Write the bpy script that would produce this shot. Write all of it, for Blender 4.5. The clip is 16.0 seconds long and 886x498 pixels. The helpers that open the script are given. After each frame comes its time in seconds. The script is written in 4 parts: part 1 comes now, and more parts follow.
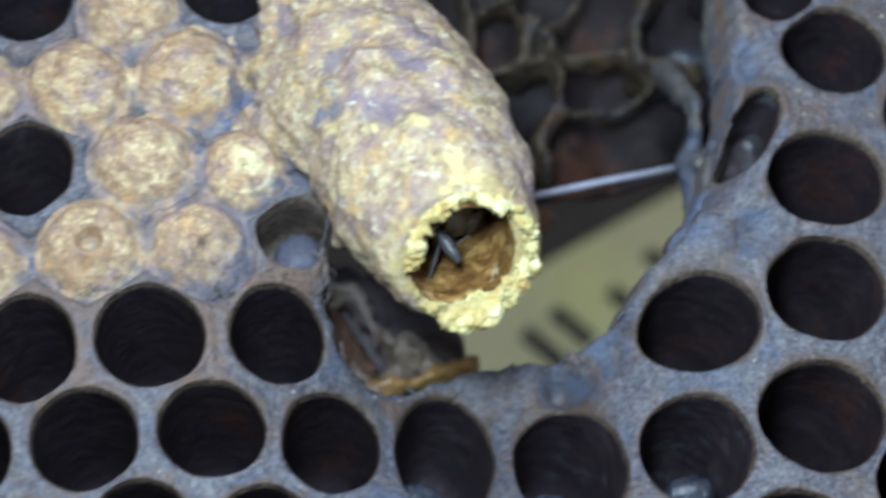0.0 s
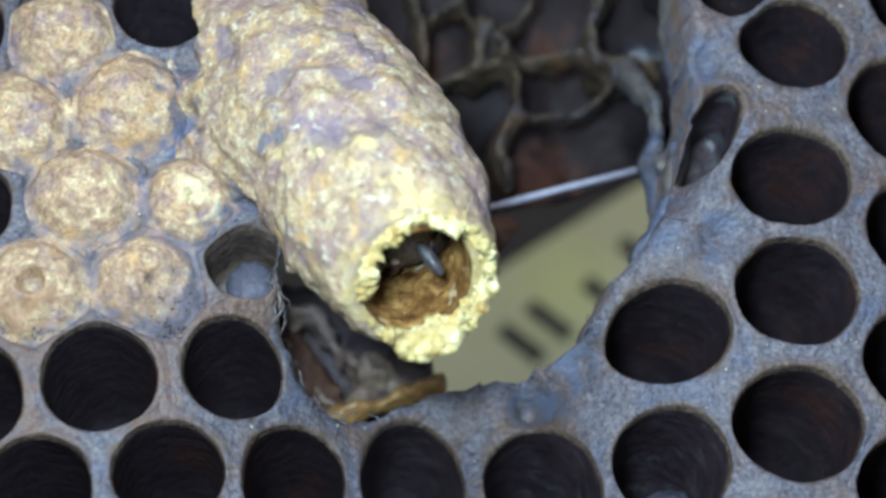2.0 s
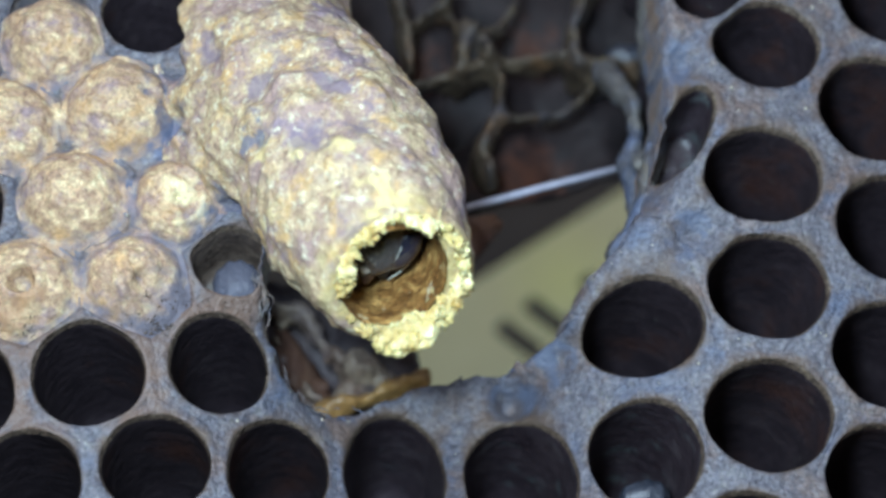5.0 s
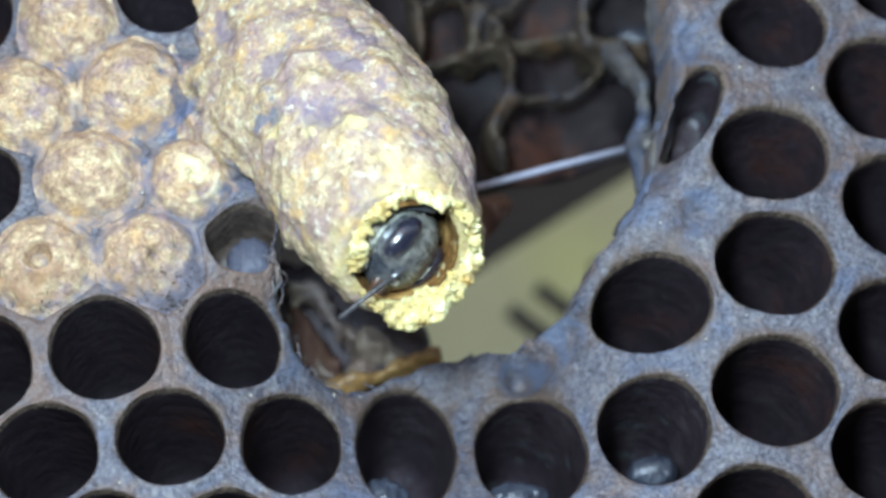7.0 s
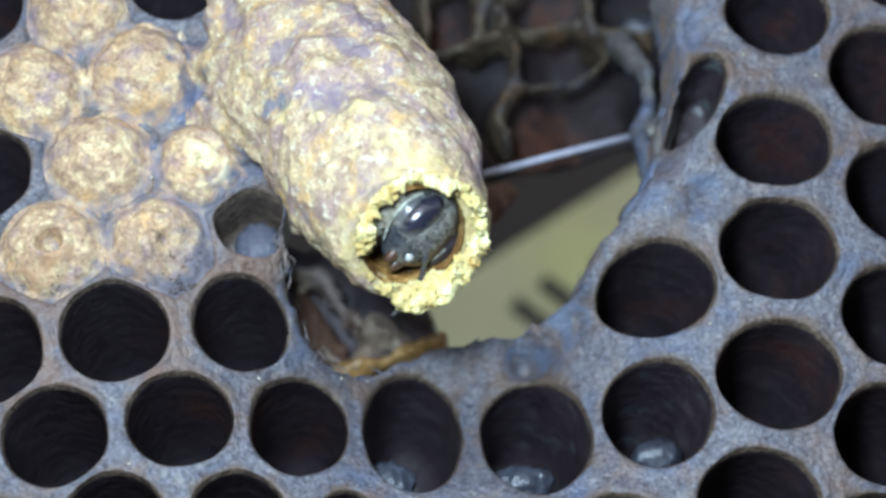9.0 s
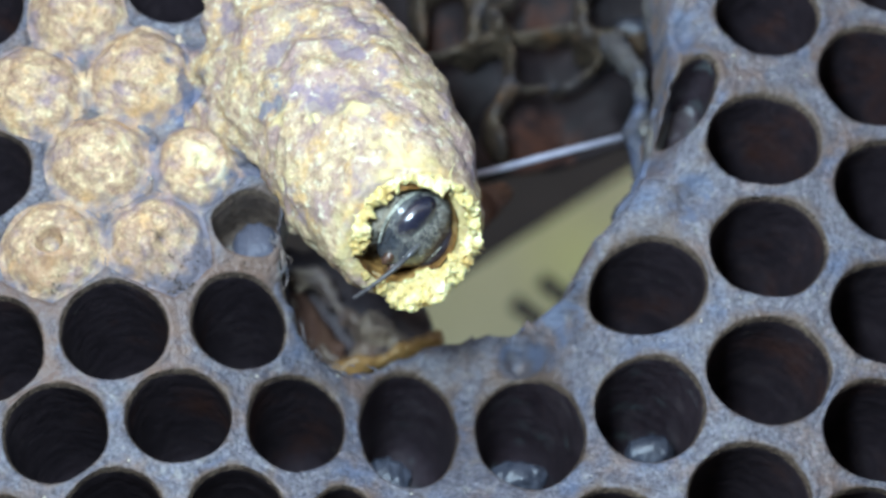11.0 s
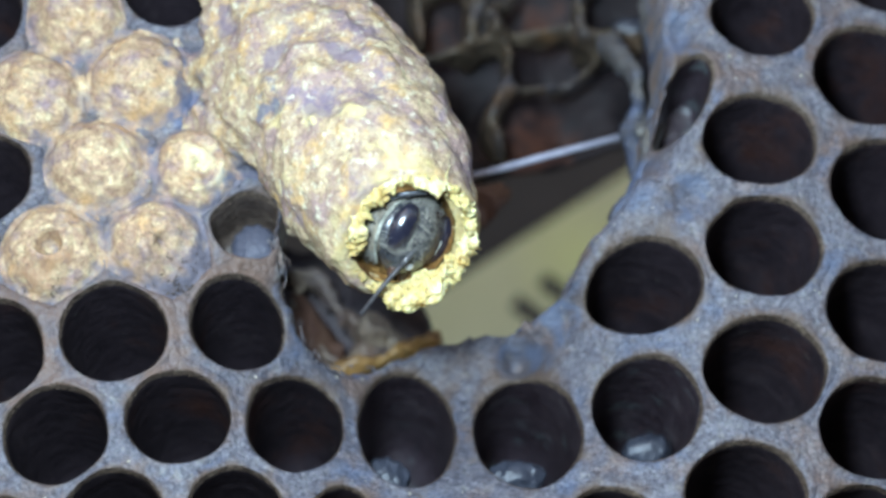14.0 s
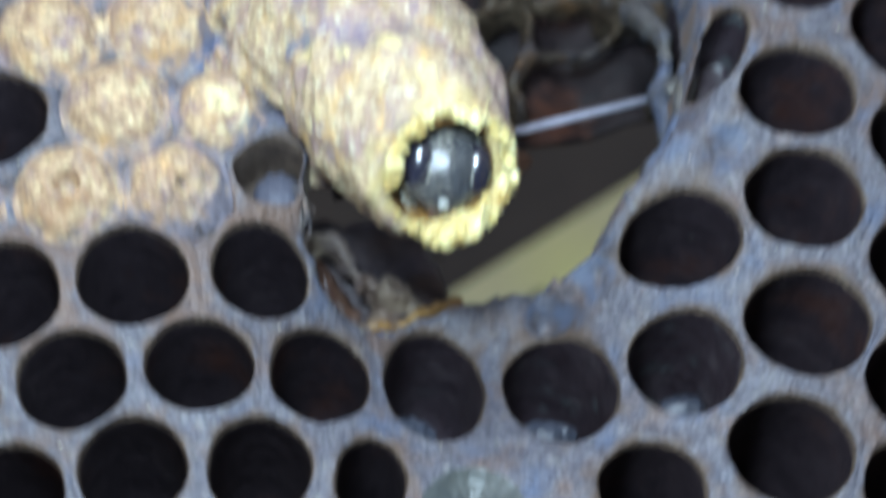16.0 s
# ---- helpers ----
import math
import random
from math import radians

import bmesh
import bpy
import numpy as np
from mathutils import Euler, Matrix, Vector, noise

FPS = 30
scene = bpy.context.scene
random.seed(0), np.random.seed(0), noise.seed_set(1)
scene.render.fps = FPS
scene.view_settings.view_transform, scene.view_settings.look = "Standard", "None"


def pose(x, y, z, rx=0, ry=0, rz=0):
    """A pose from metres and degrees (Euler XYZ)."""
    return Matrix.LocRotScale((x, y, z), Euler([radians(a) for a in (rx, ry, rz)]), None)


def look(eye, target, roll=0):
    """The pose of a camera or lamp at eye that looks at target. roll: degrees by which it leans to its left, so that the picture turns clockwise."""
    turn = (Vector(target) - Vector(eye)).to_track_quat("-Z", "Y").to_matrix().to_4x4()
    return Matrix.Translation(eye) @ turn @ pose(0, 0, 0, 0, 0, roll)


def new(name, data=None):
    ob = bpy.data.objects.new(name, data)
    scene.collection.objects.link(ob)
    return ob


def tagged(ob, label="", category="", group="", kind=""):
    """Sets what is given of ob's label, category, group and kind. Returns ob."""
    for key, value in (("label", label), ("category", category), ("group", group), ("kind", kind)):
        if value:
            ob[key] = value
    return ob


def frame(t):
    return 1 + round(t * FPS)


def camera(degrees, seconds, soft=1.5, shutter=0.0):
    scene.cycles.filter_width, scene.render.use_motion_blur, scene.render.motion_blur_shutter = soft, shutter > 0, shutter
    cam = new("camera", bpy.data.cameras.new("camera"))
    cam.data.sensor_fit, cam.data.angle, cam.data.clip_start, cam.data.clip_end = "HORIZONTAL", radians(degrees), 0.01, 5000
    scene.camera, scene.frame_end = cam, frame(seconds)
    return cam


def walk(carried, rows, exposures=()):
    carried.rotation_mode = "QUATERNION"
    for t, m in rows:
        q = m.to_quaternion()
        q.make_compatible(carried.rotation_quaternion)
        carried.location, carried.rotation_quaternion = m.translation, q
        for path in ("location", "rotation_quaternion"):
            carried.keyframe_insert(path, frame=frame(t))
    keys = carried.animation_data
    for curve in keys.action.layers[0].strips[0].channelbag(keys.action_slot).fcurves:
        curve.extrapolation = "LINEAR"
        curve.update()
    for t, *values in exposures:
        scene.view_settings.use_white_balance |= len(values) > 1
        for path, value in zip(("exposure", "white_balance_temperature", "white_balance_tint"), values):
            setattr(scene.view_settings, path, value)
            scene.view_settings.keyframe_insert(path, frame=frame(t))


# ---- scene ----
cam = camera(33.0, 16.0, soft=3.0, shutter=0.5)
walk(cam, [
    (0.0, pose(-0.007825, -0.064124, -0.024493, 110.985, -1.199, -5.340)),
    (0.5, pose(-0.006933, -0.062174, -0.023183, 111.449, 1.191, -6.816)),
    (1.0, pose(-0.007288, -0.063270, -0.023250, 111.208, 1.326, -6.012)),
    (1.5, pose(-0.007473, -0.062454, -0.023270, 110.770, 1.442, -5.645)),
    (2.0, pose(-0.006571, -0.062668, -0.022239, 110.435, 1.713, -4.993)),
    (2.5, pose(-0.005693, -0.063215, -0.022044, 110.375, 1.831, -4.816)),
    (3.0, pose(-0.005457, -0.063799, -0.022627, 110.517, 1.782, -4.686)),
    (3.5, pose(-0.005700, -0.063884, -0.022738, 110.612, 1.706, -4.807)),
    (5.8, pose(-0.005125, -0.064910, -0.023363, 110.268, 1.791, -4.254)),
    (6.0, pose(-0.005464, -0.064965, -0.023813, 110.327, 1.700, -4.245)),
    (6.5, pose(-0.005534, -0.065042, -0.024107, 110.152, 1.586, -4.131)),
    (7.0, pose(-0.005428, -0.065136, -0.023821, 110.033, 1.719, -4.137)),
    (7.5, pose(-0.005125, -0.065325, -0.023792, 110.054, 1.823, -4.056)),
    (8.0, pose(-0.005130, -0.065110, -0.023947, 110.131, 1.853, -4.102)),
    (8.5, pose(-0.005533, -0.065258, -0.024476, 110.011, 1.635, -4.040)),
    (9.0, pose(-0.005610, -0.065506, -0.024605, 109.958, 1.625, -4.028)),
    (9.2, pose(-0.005255, -0.065611, -0.024520, 110.012, 1.654, -3.924)),
    (11.3, pose(-0.005294, -0.066550, -0.025038, 109.935, 1.759, -3.839)),
    (11.5, pose(-0.005035, -0.066419, -0.025047, 110.139, 1.862, -3.812)),
    (12.0, pose(-0.004726, -0.066486, -0.024761, 110.074, 2.049, -3.873)),
    (12.5, pose(-0.005407, -0.066365, -0.025109, 109.926, 1.853, -3.962)),
    (13.0, pose(-0.005400, -0.066777, -0.025538, 109.925, 1.811, -3.781)),
    (13.5, pose(-0.005157, -0.066843, -0.025162, 109.908, 1.915, -3.681)),
    (14.0, pose(-0.004979, -0.066915, -0.025096, 109.949, 1.936, -3.607)),
    (14.5, pose(-0.005019, -0.067140, -0.025182, 109.926, 2.039, -3.721)),
    (15.0, pose(-0.005328, -0.067407, -0.025835, 110.014, 1.862, -3.519)),
    (15.5, pose(-0.005175, -0.067483, -0.026028, 110.097, 1.828, -3.474)),
    (15.8, pose(-0.006770, -0.066280, -0.026070, 110.420, 1.908, -4.250)),
    (15.9, pose(-0.007380, -0.065700, -0.026290, 110.740, 1.995, -4.570)),
    (16.0, pose(-0.007835, -0.062507, -0.028820, 112.098, 2.008, -4.999)),
], exposures=[(0.0, -0.29), (0.4, -0.07), (0.6, -0.06), (1.0, -0.20), (6.0, -0.19), (6.6, -0.02), (16.0, -0.02)])
cam.data.dof.use_dof = True
cam.data.dof.focus_distance = 0.066
cam.data.dof.aperture_fstop = 40.0

# ---- light: dim bluish daylight and one hand lamp beside the camera ----
world = bpy.data.worlds.new("world")
scene.world = world
world.use_nodes = True
wn = world.node_tree
sky = wn.nodes.new("ShaderNodeTexSky")
sky.sky_type = "NISHITA"
sky.sun_disc = False
sky.sun_elevation = radians(35)
sky.sun_rotation = radians(200)
wn.links.new(sky.outputs["Color"], wn.nodes["Background"].inputs["Color"])
wn.nodes["Background"].inputs["Strength"].default_value = 0.15


def area_lamp(name, eye, target, size, power, colour):
    data = bpy.data.lights.new(name, "AREA")
    data.shape, data.size, data.energy, data.color, data.spread = "DISK", size, power, colour, radians(168)
    ob = new(name, data)
    ob.matrix_world = look(eye, target)
    return ob


area_lamp("hand_lamp", (-0.012, -0.054, -0.010), (0.005, 0.0, 0.013), 0.010, 0.0727, (0.59, 0.815, 1.0))
scene.view_settings.exposure = 0.0

MM = 0.001


# ---- materials ----
def ramp_material(name, colours, scale=900.0, rough=0.5, bump=0.5, bump_scale=2500.0, second=None, spec=0.35, sss=0.0, speckle=0.0, local=False):
    """Wax-like surface: a ramp over noise at two scales, with fine relief."""
    m = bpy.data.materials.new(name)
    m.use_nodes = True
    nt = m.node_tree
    b = nt.nodes["Principled BSDF"]
    co = nt.nodes.new("ShaderNodeTexCoord")
    n1 = nt.nodes.new("ShaderNodeTexNoise")
    n1.inputs["Scale"].default_value = scale
    n1.inputs["Detail"].default_value = 9
    n1.inputs["Roughness"].default_value = 0.74
    n1.inputs["Distortion"].default_value = 0.4
    geo = nt.nodes.new("ShaderNodeNewGeometry")
    where = co.outputs["Object"] if local else geo.outputs["Position"]
    nt.links.new(where, n1.inputs["Vector"])
    r = nt.nodes.new("ShaderNodeValToRGB")
    while len(r.color_ramp.elements) < len(colours):
        r.color_ramp.elements.new(0.5)
    for i, (p, c) in enumerate(colours):
        r.color_ramp.elements[i].position = p
        r.color_ramp.elements[i].color = (*c, 1)
    nt.links.new(n1.outputs["Fac"], r.inputs["Fac"])
    out = r.outputs["Color"]
    for colour, sc2, lo, hi in second or ():
        n2 = nt.nodes.new("ShaderNodeTexNoise")
        n2.inputs["Scale"].default_value = sc2
        n2.inputs["Detail"].default_value = 6
        n2.inputs["Roughness"].default_value = 0.6
        nt.links.new(where, n2.inputs["Vector"])
        mr = nt.nodes.new("ShaderNodeMapRange")
        mr.inputs["From Min"].default_value, mr.inputs["From Max"].default_value = lo, hi
        nt.links.new(n2.outputs["Fac"], mr.inputs["Value"])
        mix = nt.nodes.new("ShaderNodeMix")
        mix.data_type = "RGBA"
        nt.links.new(mr.outputs["Result"], mix.inputs["Factor"])
        nt.links.new(out, mix.inputs["A"])
        mix.inputs["B"].default_value = (*colour, 1)
        out = mix.outputs["Result"]
    if speckle:
        n4 = nt.nodes.new("ShaderNodeTexNoise")
        n4.inputs["Scale"].default_value = 5200
        n4.inputs["Detail"].default_value = 3
        nt.links.new(where, n4.inputs["Vector"])
        grain = nt.nodes.new("ShaderNodeMapRange")
        grain.inputs["From Min"].default_value, grain.inputs["From Max"].default_value = 0.3, 0.7
        grain.inputs["To Min"].default_value, grain.inputs["To Max"].default_value = 1.0 - speckle, 1.0 + speckle
        grain.clamp = False
        nt.links.new(n4.outputs["Fac"], grain.inputs["Value"])
        tint = nt.nodes.new("ShaderNodeVectorMath")
        tint.operation = "SCALE"
        nt.links.new(out, tint.inputs[0])
        nt.links.new(grain.outputs["Result"], tint.inputs["Scale"])
        out = tint.outputs["Vector"]
    nt.links.new(out, b.inputs["Base Color"])
    b.inputs["Roughness"].default_value = rough
    b.inputs["Specular IOR Level"].default_value = spec
    n3 = nt.nodes.new("ShaderNodeTexNoise")
    n3.inputs["Scale"].default_value = bump_scale
    n3.inputs["Detail"].default_value = 5
    nt.links.new(where, n3.inputs["Vector"])
    bp = nt.nodes.new("ShaderNodeBump")
    bp.inputs["Strength"].default_value = bump
    bp.inputs["Distance"].default_value = 0.0003
    nt.links.new(n3.outputs["Fac"], bp.inputs["Height"])
    nt.links.new(bp.outputs["Normal"], b.inputs["Normal"])
    if sss:
        b.inputs["Subsurface Weight"].default_value = sss
        b.inputs["Subsurface Radius"].default_value = (1.0, 0.6, 0.3)
        b.inputs["Subsurface Scale"].default_value = 0.0006
    return m


def tint_round(m, point, near, far, colour):
    """Tints a material round a point (metres), mottled border: colour patches, painted shade."""
    nt = m.node_tree
    b = nt.nodes["Principled BSDF"]
    old = b.inputs["Base Color"].links[0].from_socket
    geo = nt.nodes.new("ShaderNodeNewGeometry")
    dist = nt.nodes.new("ShaderNodeVectorMath")
    dist.operation = "DISTANCE"
    dist.inputs[1].default_value = point
    nt.links.new(geo.outputs["Position"], dist.inputs[0])
    n = nt.nodes.new("ShaderNodeTexNoise")
    n.inputs["Scale"].default_value = 900
    n.inputs["Detail"].default_value = 5
    nt.links.new(geo.outputs["Position"], n.inputs["Vector"])
    add = nt.nodes.new("ShaderNodeMath")
    add.operation = "MULTIPLY_ADD"
    add.inputs[1].default_value = 0.006
    nt.links.new(n.outputs["Fac"], add.inputs[0])
    nt.links.new(dist.outputs["Value"], add.inputs[2])
    mr = nt.nodes.new("ShaderNodeMapRange")
    mr.inputs["From Min"].default_value, mr.inputs["From Max"].default_value = near + 0.003, far + 0.003
    mr.inputs["To Min"].default_value, mr.inputs["To Max"].default_value = 0.75, 0.0
    nt.links.new(add.outputs["Value"], mr.inputs["Value"])
    mix = nt.nodes.new("ShaderNodeMix")
    mix.data_type = "RGBA"
    nt.links.new(mr.outputs["Result"], mix.inputs["Factor"])
    nt.links.new(old, mix.inputs["A"])
    mix.inputs["B"].default_value = (*colour, 1)
    nt.links.new(mix.outputs["Result"], b.inputs["Base Color"])


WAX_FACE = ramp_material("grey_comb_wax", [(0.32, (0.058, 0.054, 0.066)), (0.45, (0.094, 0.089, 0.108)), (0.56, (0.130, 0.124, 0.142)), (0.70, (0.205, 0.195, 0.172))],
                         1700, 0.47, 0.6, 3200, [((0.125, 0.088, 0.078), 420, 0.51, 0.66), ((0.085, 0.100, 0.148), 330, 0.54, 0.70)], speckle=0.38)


def worn_edges(m, colour):
    """Brown travel stain round the mouths of the cells, uneven at its border."""
    nt = m.node_tree
    b = nt.nodes["Principled BSDF"]
    old = b.inputs["Base Color"].links[0].from_socket
    mark = nt.nodes.new("ShaderNodeAttribute")
    mark.attribute_name = "worn"
    geo = nt.nodes.new("ShaderNodeNewGeometry")
    n = nt.nodes.new("ShaderNodeTexNoise")
    n.inputs["Scale"].default_value = 1500
    n.inputs["Detail"].default_value = 6
    nt.links.new(geo.outputs["Position"], n.inputs["Vector"])
    add = nt.nodes.new("ShaderNodeMath")
    add.operation = "MULTIPLY_ADD"
    add.inputs[1].default_value = 1.2
    nt.links.new(n.outputs["Fac"], add.inputs[0])
    nt.links.new(mark.outputs["Fac"], add.inputs[2])
    mr = nt.nodes.new("ShaderNodeMapRange")
    mr.inputs["From Min"].default_value, mr.inputs["From Max"].default_value = 0.75, 1.65
    mr.inputs["To Max"].default_value = 0.9
    nt.links.new(add.outputs["Value"], mr.inputs["Value"])
    mix = nt.nodes.new("ShaderNodeMix")
    mix.data_type = "RGBA"
    nt.links.new(mr.outputs["Result"], mix.inputs["Factor"])
    nt.links.new(old, mix.inputs["A"])
    mix.inputs["B"].default_value = (*colour, 1)
    nt.links.new(mix.outputs["Result"], b.inputs["Base Color"])


worn_edges(WAX_FACE, (0.098, 0.064, 0.045))
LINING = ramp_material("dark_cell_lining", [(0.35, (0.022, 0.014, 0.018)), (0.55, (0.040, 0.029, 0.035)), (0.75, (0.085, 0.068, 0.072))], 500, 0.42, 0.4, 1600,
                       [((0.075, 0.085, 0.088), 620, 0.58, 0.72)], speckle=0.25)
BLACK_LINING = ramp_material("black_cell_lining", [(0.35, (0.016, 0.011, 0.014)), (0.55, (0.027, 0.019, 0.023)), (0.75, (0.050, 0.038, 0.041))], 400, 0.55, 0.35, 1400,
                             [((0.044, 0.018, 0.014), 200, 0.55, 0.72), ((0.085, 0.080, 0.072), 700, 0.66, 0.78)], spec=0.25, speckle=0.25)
LIP = ramp_material("brown_cell_lip", [(0.35, (0.046, 0.031, 0.023)), (0.55, (0.088, 0.062, 0.046)), (0.75, (0.16, 0.125, 0.088))], 1800, 0.55, 0.5, 3600, speckle=0.45)
CAPPING = ramp_material("tan_brood_capping", [(0.30, (0.200, 0.118, 0.086)), (0.44, (0.345, 0.216, 0.136)), (0.56, (0.495, 0.350, 0.205)), (0.70, (0.74, 0.63, 0.39))],
                        1500, 0.68, 0.4, 4200, [((0.265, 0.182, 0.178), 800, 0.50, 0.66), ((0.49, 0.29, 0.13), 620, 0.55, 0.70)], speckle=0.27)
# Blue-grey wax of torn edge and threads; in capping pits it paints their shade.
GROOVE = ramp_material("blue_grey_wax_groove_shade", [(0.34, (0.088, 0.084, 0.102)), (0.48, (0.142, 0.134, 0.156)), (0.62, (0.21, 0.185, 0.168))], 1300, 0.45, 0.5, 3000, [((0.19, 0.13, 0.10), 500, 0.47, 0.61), ((0.085, 0.11, 0.19), 430, 0.56, 0.68)], speckle=0.3)
tint_round(GROOVE, (-0.0125, -0.001, -0.0020), 0.0010, 0.0046, (0.22, 0.14, 0.10))
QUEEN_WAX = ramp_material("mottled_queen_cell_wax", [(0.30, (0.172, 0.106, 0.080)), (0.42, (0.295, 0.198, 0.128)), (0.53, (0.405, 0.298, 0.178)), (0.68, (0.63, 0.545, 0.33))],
                          1900, 0.72, 0.4, 3800, [((0.285, 0.190, 0.162), 560, 0.46, 0.60), ((0.47, 0.300, 0.135), 800, 0.53, 0.66), ((0.228, 0.165, 0.185), 330, 0.54, 0.63), ((0.58, 0.53, 0.37), 2300, 0.56, 0.70)], speckle=0.2)
tint_round(QUEEN_WAX, (-0.0017, -0.0064, -0.0026), 0.0020, 0.0036, (0.46, 0.36, 0.14))
for spot, size in (((-0.0043, -0.0079, 0.0028), 0.0007), ((-0.0036, -0.0084, 0.0008), 0.0005), ((-0.0025, -0.0086, 0.0003), 0.0004), ((-0.0060, -0.0073, 0.0026), 0.0003), ((-0.0077, -0.0058, 0.0031), 0.0005), ((-0.0082, -0.0060, -0.0002), 0.0012)):
    tint_round(QUEEN_WAX, spot, 0.0, size, (0.62, 0.50, 0.23))


def shade_by_depth(m, colour, front, behind):
    """Paints blue-grey shade into what lies deep between the domes, with an uneven border."""
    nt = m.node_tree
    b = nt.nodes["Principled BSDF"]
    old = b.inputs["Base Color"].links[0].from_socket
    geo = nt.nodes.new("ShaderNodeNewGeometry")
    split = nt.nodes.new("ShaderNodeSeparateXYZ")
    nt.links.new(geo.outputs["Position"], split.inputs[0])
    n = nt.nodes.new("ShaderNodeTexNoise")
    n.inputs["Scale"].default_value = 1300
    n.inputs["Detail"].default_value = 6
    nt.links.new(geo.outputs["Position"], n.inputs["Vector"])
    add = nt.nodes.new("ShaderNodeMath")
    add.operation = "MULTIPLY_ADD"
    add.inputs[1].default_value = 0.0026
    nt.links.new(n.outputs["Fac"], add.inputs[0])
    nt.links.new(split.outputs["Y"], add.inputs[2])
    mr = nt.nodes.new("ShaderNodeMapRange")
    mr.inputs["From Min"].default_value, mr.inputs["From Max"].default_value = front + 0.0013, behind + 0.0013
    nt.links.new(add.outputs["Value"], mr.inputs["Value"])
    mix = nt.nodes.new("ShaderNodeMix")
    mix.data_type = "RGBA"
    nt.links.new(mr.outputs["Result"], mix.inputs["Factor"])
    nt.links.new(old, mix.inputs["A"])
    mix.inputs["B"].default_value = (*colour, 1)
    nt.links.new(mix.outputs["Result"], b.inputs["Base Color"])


for spot, size in (((-0.0118, -0.0022, 0.0022), 0.0012), ((-0.0185, -0.0020, -0.0026), 0.0014)):
    tint_round(CAPPING, spot, 0.0002, size, (0.36, 0.20, 0.11))
tint_round(CAPPING, (-0.0136, -0.0018, -0.0030), 0.0006, 0.0022, (0.20, 0.125, 0.092))
tint_round(CAPPING, (-0.0112, -0.0020, 0.0028), 0.0002, 0.0013, (0.86, 0.76, 0.44))
shade_by_depth(CAPPING, (0.150, 0.134, 0.160), -0.0012, -0.0003)
# bluish shade painted into the hollows beside the hole
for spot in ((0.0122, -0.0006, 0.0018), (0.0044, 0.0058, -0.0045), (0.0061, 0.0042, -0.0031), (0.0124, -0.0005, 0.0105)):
    tint_round(WAX_FACE, spot, 0.0003, 0.0013, (0.100, 0.120, 0.180))
for spot, size in (((-0.0125, -0.001, -0.0026), 0.0040), ((-0.0095, -0.001, -0.0014), 0.0034), ((-0.0185, -0.001, -0.0034), 0.0036), ((-0.0180, -0.001, -0.0072), 0.0026), ((-0.0126, -0.001, -0.0063), 0.0024), ((-0.0084, 0.0005, -0.0012), 0.0030)):
    tint_round(WAX_FACE, spot, 0.0006, size, (0.150, 0.094, 0.070))
YELLOW_WAX = ramp_material("chewed_yellow_wax", [(0.30, (0.33, 0.23, 0.075)), (0.46, (0.56, 0.455, 0.185)), (0.66, (0.82, 0.76, 0.46))], 1500, 0.6, 0.3, 3800, [((0.52, 0.33, 0.10), 520, 0.48, 0.63)], sss=0.2, speckle=0.2)
tint_round(YELLOW_WAX, (-0.0040, -0.0062, -0.0042), 0.0008, 0.0030, (0.38, 0.255, 0.085))
AMBER = ramp_material("amber_cocoon_lining", [(0.36, (0.080, 0.032, 0.010)), (0.5, (0.22, 0.105, 0.030)), (0.64, (0.50, 0.30, 0.10))], 900, 0.42, 0.7, 1800, [((0.10, 0.05, 0.025), 420, 0.54, 0.66)], spec=0.5, speckle=0.25)
BROWN_WAX = ramp_material("old_brown_comb_wax", [(0.32, (0.022, 0.015, 0.010)), (0.48, (0.053, 0.037, 0.025)), (0.66, (0.108, 0.080, 0.052))], 420, 0.5, 0.4, 1500,
                          [((0.050, 0.046, 0.054), 240, 0.52, 0.66), ((0.105, 0.058, 0.029), 330, 0.55, 0.67)], speckle=0.15)
TORN_GREY = ramp_material("grey_brown_torn_wax", [(0.32, (0.050, 0.044, 0.042)), (0.48, (0.090, 0.082, 0.080)), (0.66, (0.150, 0.140, 0.125))], 500, 0.5, 0.5, 2000, [((0.080, 0.095, 0.145), 330, 0.50, 0.62), ((0.13, 0.10, 0.05), 400, 0.60, 0.70)], speckle=0.2)
RED_LINING = ramp_material("red_brown_lining", [(0.35, (0.012, 0.009, 0.010)), (0.55, (0.024, 0.017, 0.018)), (0.75, (0.048, 0.038, 0.040))], 300, 0.65, 0.4, 1200, spec=0.2)
for spot, size in (((0.0062, 0.0175, 0.0113), 0.0028), ((0.0078, 0.0175, 0.0128), 0.0024), ((0.0012, 0.0175, 0.0192), 0.0016), ((0.0084, 0.0175, 0.0208), 0.0018)):
    tint_round(RED_LINING, spot, 0.0004, size, (0.085, 0.034, 0.022))
STEEL = ramp_material("galvanised_wire", [(0.4, (0.30, 0.30, 0.37)), (0.7, (0.42, 0.42, 0.50))], 2000, 0.3, 0.1, 3000)
BOARD = ramp_material("pale_yellow_paint", [(0.35, (0.46, 0.47, 0.28)), (0.6, (0.52, 0.53, 0.33)), (0.8, (0.58, 0.58, 0.38))], 60, 0.5, 0.1, 400)
tint_round(BOARD, (0.024, 0.100, 0.034), 0.001, 0.009, (0.56, 0.60, 0.26))
BLACK_INK = ramp_material("black_ink", [(0.4, (0.012, 0.012, 0.014)), (0.7, (0.03, 0.03, 0.032))], 300, 0.6, 0.1, 800)
DARK = ramp_material("unlit_backdrop_dark", [(0.35, (0.022, 0.020, 0.020)), (0.65, (0.040, 0.035, 0.033))], 40, 0.7, 0.2, 200)
